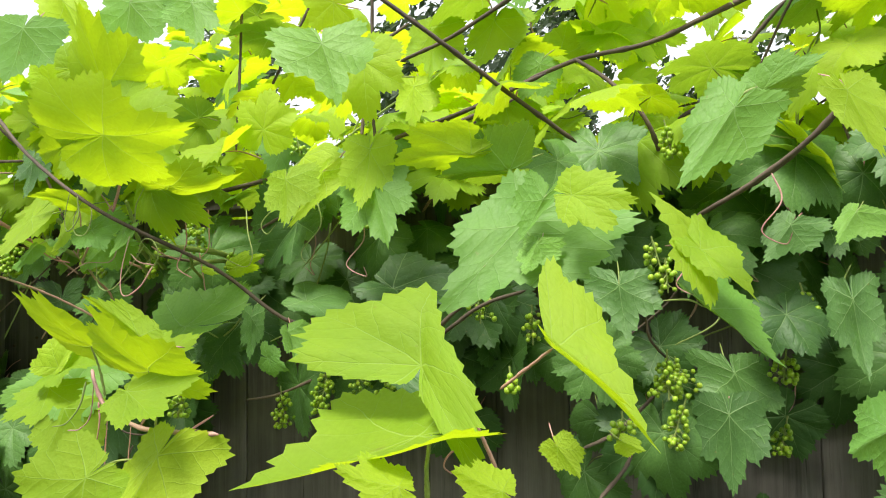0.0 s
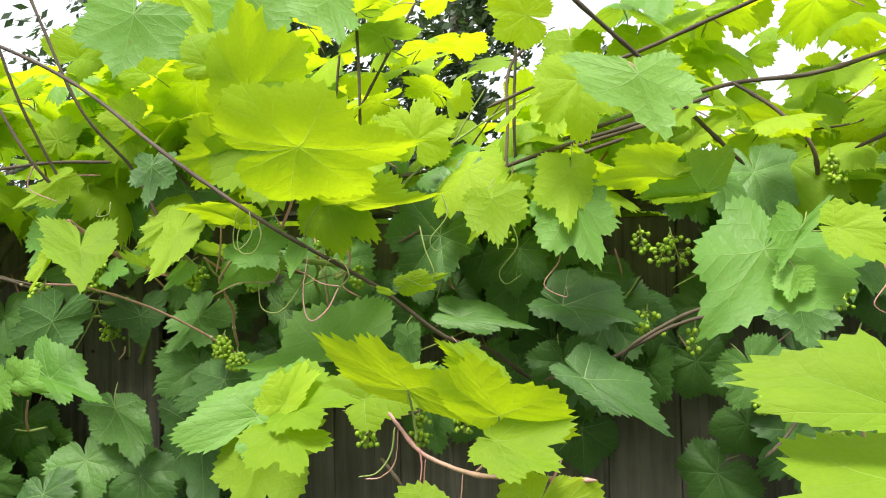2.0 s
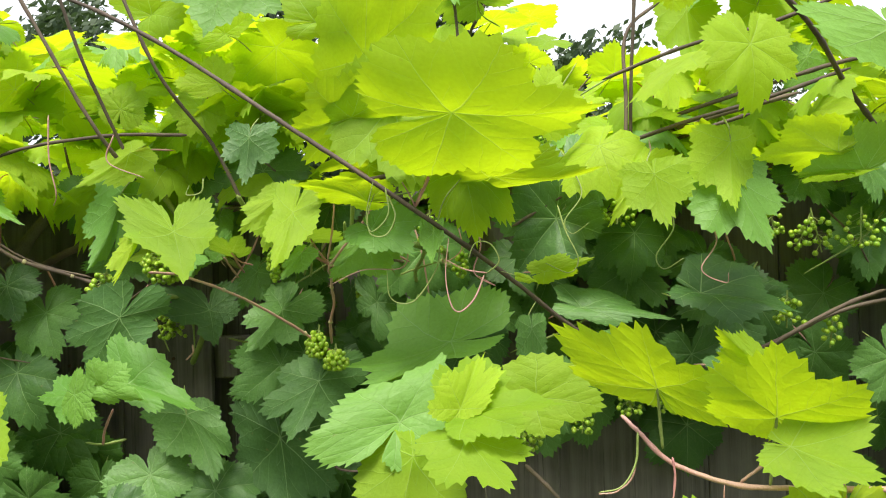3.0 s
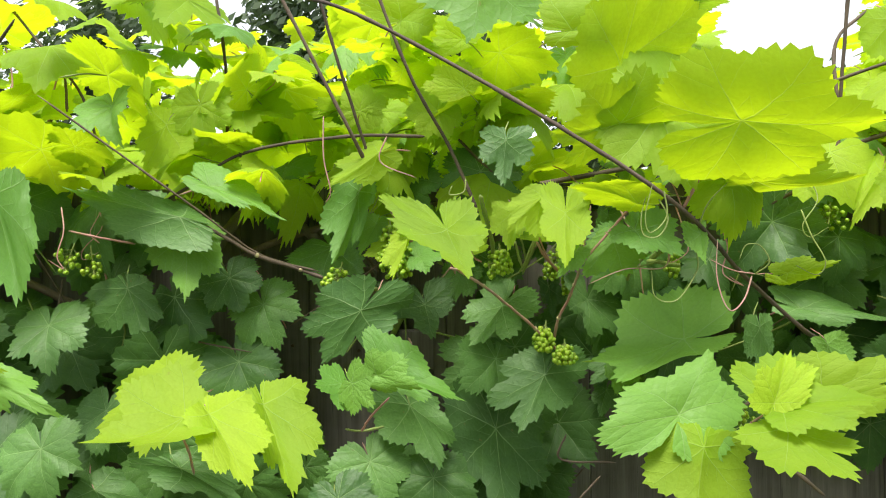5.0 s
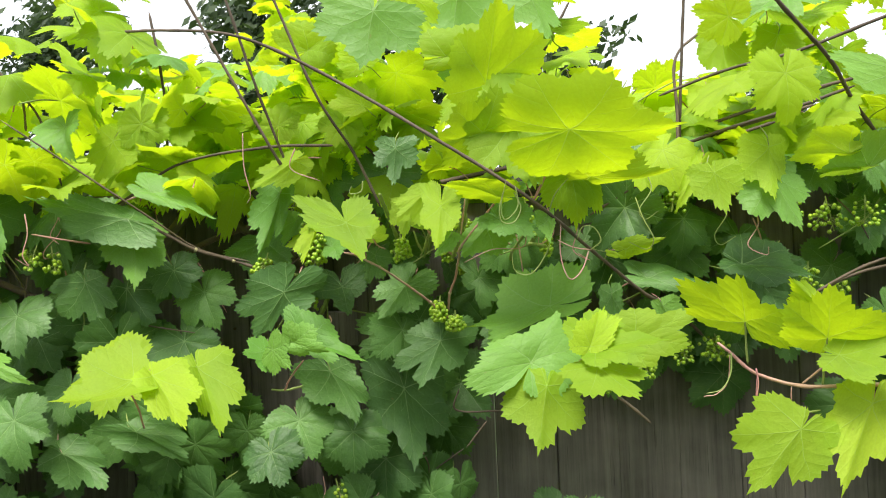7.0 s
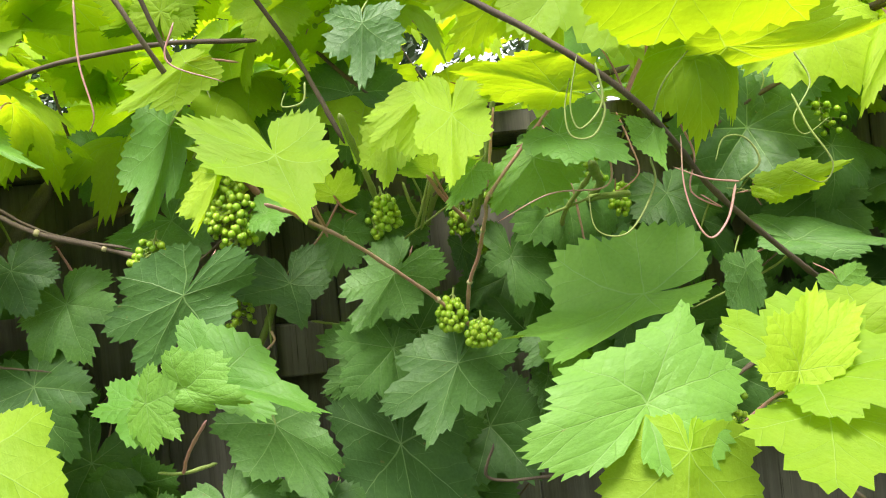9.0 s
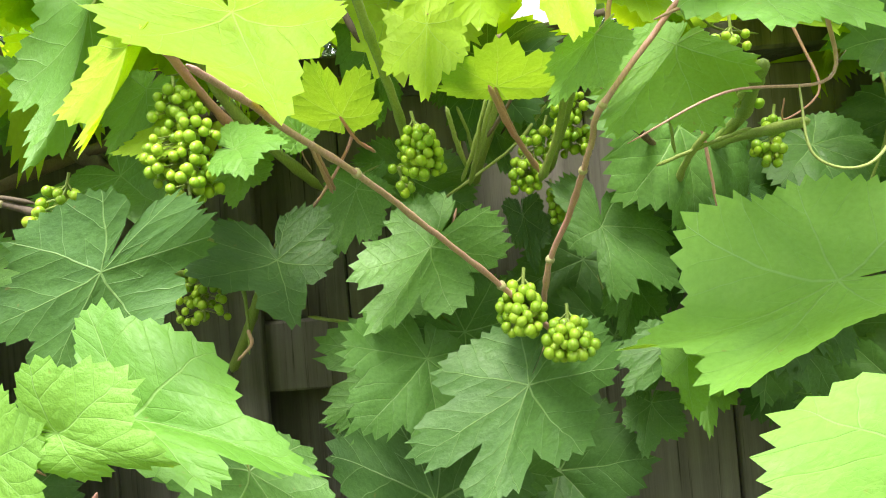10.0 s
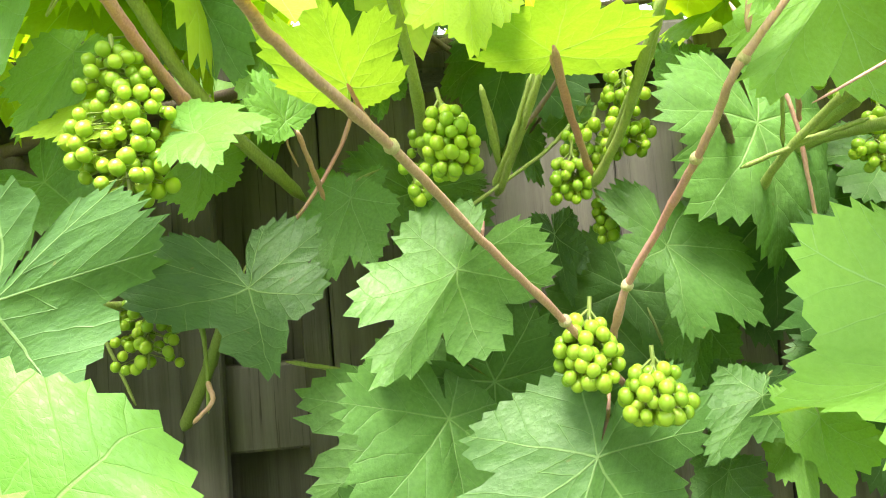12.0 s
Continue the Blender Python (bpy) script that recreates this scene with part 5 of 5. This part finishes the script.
cane(vine, "cane", 0.0024, 0.0028, (-1.362, 1.200, 2.087), (-1.303, 1.200, 1.990), (-1.221, 1.200, 1.888), (-1.141, 1.200, 1.808))
cane(vine, "cane", 0.0026, 0.003, (-0.852, 1.250, 2.251), (-0.835, 1.220, 2.067), (-0.830, 1.200, 1.884))
cane(vine, "cane", 0.0028, 0.0032, (-0.739, 1.350, 2.244), (-0.802, 1.350, 2.133), (-0.878, 1.350, 1.997))
cane(vine, "cane", 0.0026, 0.003, (-1.668, 1.150, 2.190), (-1.651, 1.150, 2.085), (-1.648, 1.170, 1.984), (-1.661, 1.200, 1.883))
cane(vine, "cane", 0.0022, 0.0026, (-1.992, 1.200, 2.088), (-1.977, 1.200, 2.023), (-1.973, 1.200, 1.959))
cane(vine_b, "cane", 0.0028, 0.0034, (-0.202, 1.020, 1.596), (-0.282, 1.050, 1.571), (-0.381, 1.100, 1.511), (-0.488, 1.150, 1.468))
cane(vine, "red", 0.0018, 0.002, (-1.939, 1.150, 1.729), (-1.885, 1.150, 1.717), (-1.823, 1.170, 1.704))
cane(vine, "red", 0.0016, 0.0018, (-1.588, 0.830, 1.447), (-1.587, 0.860, 1.408), (-1.597, 0.900, 1.365))
cane(vine, "cane", 0.0016, 0.0018, (-0.981, 1.350, 1.248), (-1.034, 1.370, 1.180))
cane(vine_b, "cane", 0.004, 0.0036, (-0.624, 1.200, 1.834), (-0.461, 1.190, 1.887), (-0.322, 1.180, 1.923), (-0.187, 1.160, 1.965))
cane(vine_b, "cane", 0.0028, 0.0034, (-0.752, 1.160, 1.718), (-0.658, 1.180, 1.771), (-0.554, 1.190, 1.818))
cane(vine_b, "red", 0.002, 0.0027, (-0.675, 0.680, 1.507), (-0.661, 0.670, 1.493), (-0.633, 0.660, 1.466), (-0.579, 0.650, 1.448), (-0.522, 0.640, 1.447), (-0.449, 0.620, 1.452))
cane(vine_b, "green", 0.0012, 0.0015, (-0.547, 0.630, 1.515), (-0.547, 0.640, 1.481), (-0.549, 0.645, 1.448))
cane(vine_b, "red", 0.0012, 0.0014, (-0.545, 0.610, 1.492), (-0.557, 0.640, 1.468), (-0.574, 0.650, 1.450))
cane(vine_b, "green", 0.0012, 0.0015, (-0.647, 0.650, 1.539), (-0.643, 0.660, 1.508), (-0.640, 0.665, 1.478))
cane(vine_b, "red", 0.0006, 0.0008, (-0.662, 0.670, 1.490), (-0.667, 0.670, 1.452), (-0.684, 0.670, 1.436), (-0.701, 0.670, 1.434))
cane(vine_b, "red", 0.0006, 0.0008, (-0.630, 0.660, 1.460), (-0.633, 0.660, 1.428), (-0.635, 0.660, 1.391))
cane(vine_b, "red", 0.0006, 0.0008, (-0.588, 0.650, 1.448), (-0.591, 0.650, 1.411), (-0.590, 0.650, 1.380))
cane(vine, "cane", 0.0034, 0.0022, (-0.751, 0.980, 1.372), (-0.726, 0.960, 1.352), (-0.703, 0.940, 1.331))
cane(vine, "green", 0.0022, 0.002, (-1.060, 1.270, 1.745), (-1.080, 1.280, 1.700), (-1.099, 1.300, 1.657))
cane(vine, "green", 0.0026, 0.0022, (-1.067, 1.280, 1.747), (-1.082, 1.290, 1.705), (-1.096, 1.310, 1.675))
cane(vine, "cane", 0.0014, 0.0012, (-1.030, 1.250, 1.748), (-1.051, 1.270, 1.722), (-1.071, 1.290, 1.699))
cane(vine, "red", 0.0016, 0.0018, (-1.250, 1.200, 1.696), (-1.244, 1.220, 1.673), (-1.239, 1.250, 1.651))
cane(vine, "green", 0.0016, 0.0018, (-1.115, 1.220, 1.716), (-1.106, 1.240, 1.694), (-1.099, 1.280, 1.660))
cane(vine, "cane", 0.0016, 0.0018, (-0.913, 1.280, 1.708), (-0.901, 1.290, 1.686), (-0.891, 1.300, 1.667))
cane(vine, "cane", 0.0014, 0.0014, (-1.418, 1.300, 1.680), (-1.403, 1.300, 1.663), (-1.392, 1.310, 1.647))
bud_node(vine, (-1.181, 0.985, 1.629), 0.0029)
bud_node(vine, (-1.094, 1.110, 1.551), 0.0034)
bud_node(vine, (-1.028, 1.010, 1.662), 0.0028)
bud_node(vine, (-1.036, 1.050, 1.627), 0.003)
bud_node(vine, (-1.054, 1.120, 1.568), 0.0034)
bud_node(vine, (-1.584, 1.140, 1.680), 0.0042)
bud_node(vine, (-1.511, 1.160, 1.654), 0.0042)
tendril(vine, (-0.798, 0.930, 1.645), (-0.829, 0.930, 1.651), (-0.856, 0.940, 1.666))
tendril(vine, (-0.798, 0.930, 1.645), (-0.782, 0.920, 1.661), (-0.793, 0.920, 1.684), (-0.813, 0.920, 1.686), (-0.823, 0.920, 1.665))
tendril(vine, (-0.802, 0.930, 1.643), (-0.816, 0.920, 1.612), (-0.836, 0.910, 1.595), (-0.848, 0.910, 1.607), (-0.854, 0.920, 1.645), (-0.849, 0.930, 1.694))
tendril(vine, (-0.931, 0.930, 1.755), (-0.920, 0.920, 1.725), (-0.933, 0.920, 1.700), (-0.954, 0.920, 1.702), (-0.957, 0.920, 1.729), (-0.945, 0.930, 1.767))
tendril(vine, (-1.418, 0.950, 1.886), (-1.418, 0.950, 1.824), (-1.408, 0.950, 1.774), (-1.418, 0.960, 1.757))
tendril(vine, (-0.864, 0.980, 1.682), (-0.869, 0.960, 1.651), (-0.901, 0.950, 1.608), (-0.932, 0.950, 1.613), (-0.937, 0.950, 1.652))
tendril(vine, (-0.908, 0.970, 1.698), (-0.915, 0.960, 1.656), (-0.972, 0.960, 1.653), (-1.025, 0.970, 1.631))
tendril(vine_b, (-0.664, 0.660, 1.495), (-0.668, 0.655, 1.467), (-0.683, 0.650, 1.447), (-0.704, 0.650, 1.442))
tendril(vine_b, (-0.635, 0.650, 1.474), (-0.633, 0.650, 1.453), (-0.637, 0.650, 1.427))
tendril(vine, (-0.930, 0.900, 1.762), (-0.927, 0.900, 1.726), (-0.949, 0.900, 1.704), (-0.956, 0.900, 1.726), (-0.946, 0.900, 1.770))
tendril(vine, (-0.894, 0.940, 1.738), (-0.906, 0.930, 1.764), (-0.921, 0.920, 1.786))
tendril(vine, (-0.866, 0.960, 1.715), (-0.854, 0.950, 1.749), (-0.828, 0.940, 1.778))
tendril(vine, (-1.323, 0.950, 1.854), (-1.332, 0.950, 1.816), (-1.278, 0.950, 1.791))
tendril(vine, (-1.206, 0.980, 1.792), (-1.210, 0.980, 1.772), (-1.231, 0.980, 1.769), (-1.227, 0.980, 1.783))
tendril(vine_b, (-0.178, 0.620, 1.455), (-0.195, 0.620, 1.449), (-0.203, 0.620, 1.436), (-0.198, 0.630, 1.426))

grape_cluster(vine, (-1.335, 1.120, 1.683), 0.063, 0.097, 85)
grape_cluster(vine, (-1.147, 1.140, 1.664), 0.035, 0.044, 34)
grape_cluster(vine, (-1.014, 1.220, 1.692), 0.050, 0.066, 38)
grape_cluster(vine, (-1.057, 1.220, 1.647), 0.032, 0.034, 18)
grape_cluster(vine, (-1.079, 1.125, 1.531), 0.039, 0.042, 40)
grape_cluster(vine, (-1.045, 1.115, 1.506), 0.043, 0.031, 32)
grape_cluster(vine, (-1.376, 1.250, 1.565), 0.064, 0.069, 34)
grape_cluster(vine, (-1.436, 1.120, 1.636), 0.058, 0.043, 28)
grape_cluster(vine, (-1.168, 1.200, 1.644), 0.016, 0.014, 6)
grape_cluster(vine, (-0.886, 1.150, 1.711), 0.052, 0.070, 30)
grape_cluster(vine, (-0.839, 1.200, 1.656), 0.029, 0.043, 16)
grape_cluster(vine, (-1.026, 1.250, 1.618), 0.018, 0.031, 12)
grape_cluster(vine, (-1.941, 1.150, 1.672), 0.070, 0.049, 16)
grape_cluster(vine, (-1.904, 1.170, 1.666), 0.045, 0.050, 12)
grape_cluster(vine_b, (-0.308, 1.150, 1.563), 0.067, 0.053, 14)
grape_cluster(vine_b, (-0.223, 1.180, 1.529), 0.049, 0.062, 10)
grape_cluster(vine_b, (-0.255, 1.150, 1.691), 0.068, 0.068, 14)
grape_cluster(vine_b, (-0.202, 1.120, 1.693), 0.081, 0.054, 16)
grape_cluster(vine, (-1.314, 1.200, 1.143), 0.039, 0.033, 8)
grape_cluster(vine, (-1.190, 1.150, 1.923), 0.067, 0.049, 12)
grape_cluster(vine, (-0.722, 1.200, 1.367), 0.049, 0.074, 24)
grape_cluster(vine_b, (-0.634, 1.200, 1.400), 0.058, 0.086, 30)
grape_cluster(vine_b, (-0.557, 1.200, 1.422), 0.049, 0.068, 22)
grape_cluster(vine_b, (-0.483, 1.200, 1.420), 0.061, 0.061, 22)
grape_cluster(vine_b, (-0.004, 1.150, 1.453), 0.071, 0.071, 32)
grape_cluster(vine_b, (0.169, 1.200, 1.465), 0.050, 0.046, 18)
grape_cluster(vine_b, (0.208, 1.200, 1.552), 0.034, 0.080, 20)
grape_cluster(vine_b, (0.170, 1.250, 1.348), 0.040, 0.055, 16)
grape_cluster(vine_b, (0.009, 1.150, 1.826), 0.037, 0.056, 16)
grape_cluster(vine_b, (-0.685, 1.200, 1.882), 0.045, 0.026, 8)
grape_cluster(vine_b, (0.007, 1.150, 1.379), 0.048, 0.075, 28)
grape_cluster(vine_b, (-0.064, 1.000, 1.395), 0.050, 0.042, 18)
grape_cluster(vine_b, (0.009, 1.200, 1.445), 0.079, 0.059, 26)
grape_cluster(vine_b, (-0.200, 0.900, 1.474), 0.020, 0.023, 8)
grape_cluster(vine_b, (-0.001, 1.100, 1.609), 0.035, 0.044, 10)
grape_cluster(vine_b, (-0.304, 1.200, 1.709), 0.046, 0.046, 14)
grape_cluster(vine_b, (-0.012, 1.100, 1.636), 0.049, 0.059, 16)
grape_cluster(vine_b, (-0.496, 1.200, 1.427), 0.064, 0.054, 18)
grape_cluster(vine_b, (-0.279, 1.150, 1.692), 0.044, 0.055, 12)
grape_cluster(vine, (-1.160, 1.200, 1.668), 0.060, 0.036, 10)
grape_cluster(vine, (-1.045, 1.220, 1.668), 0.046, 0.046, 14)
grape_cluster(vine_b, (-0.565, 1.200, 1.738), 0.070, 0.044, 18)
grape_cluster(vine, (-1.173, 1.150, 1.891), 0.045, 0.030, 14)
grape_cluster(vine, (-0.760, 0.950, 1.424), 0.050, 0.069, 22)
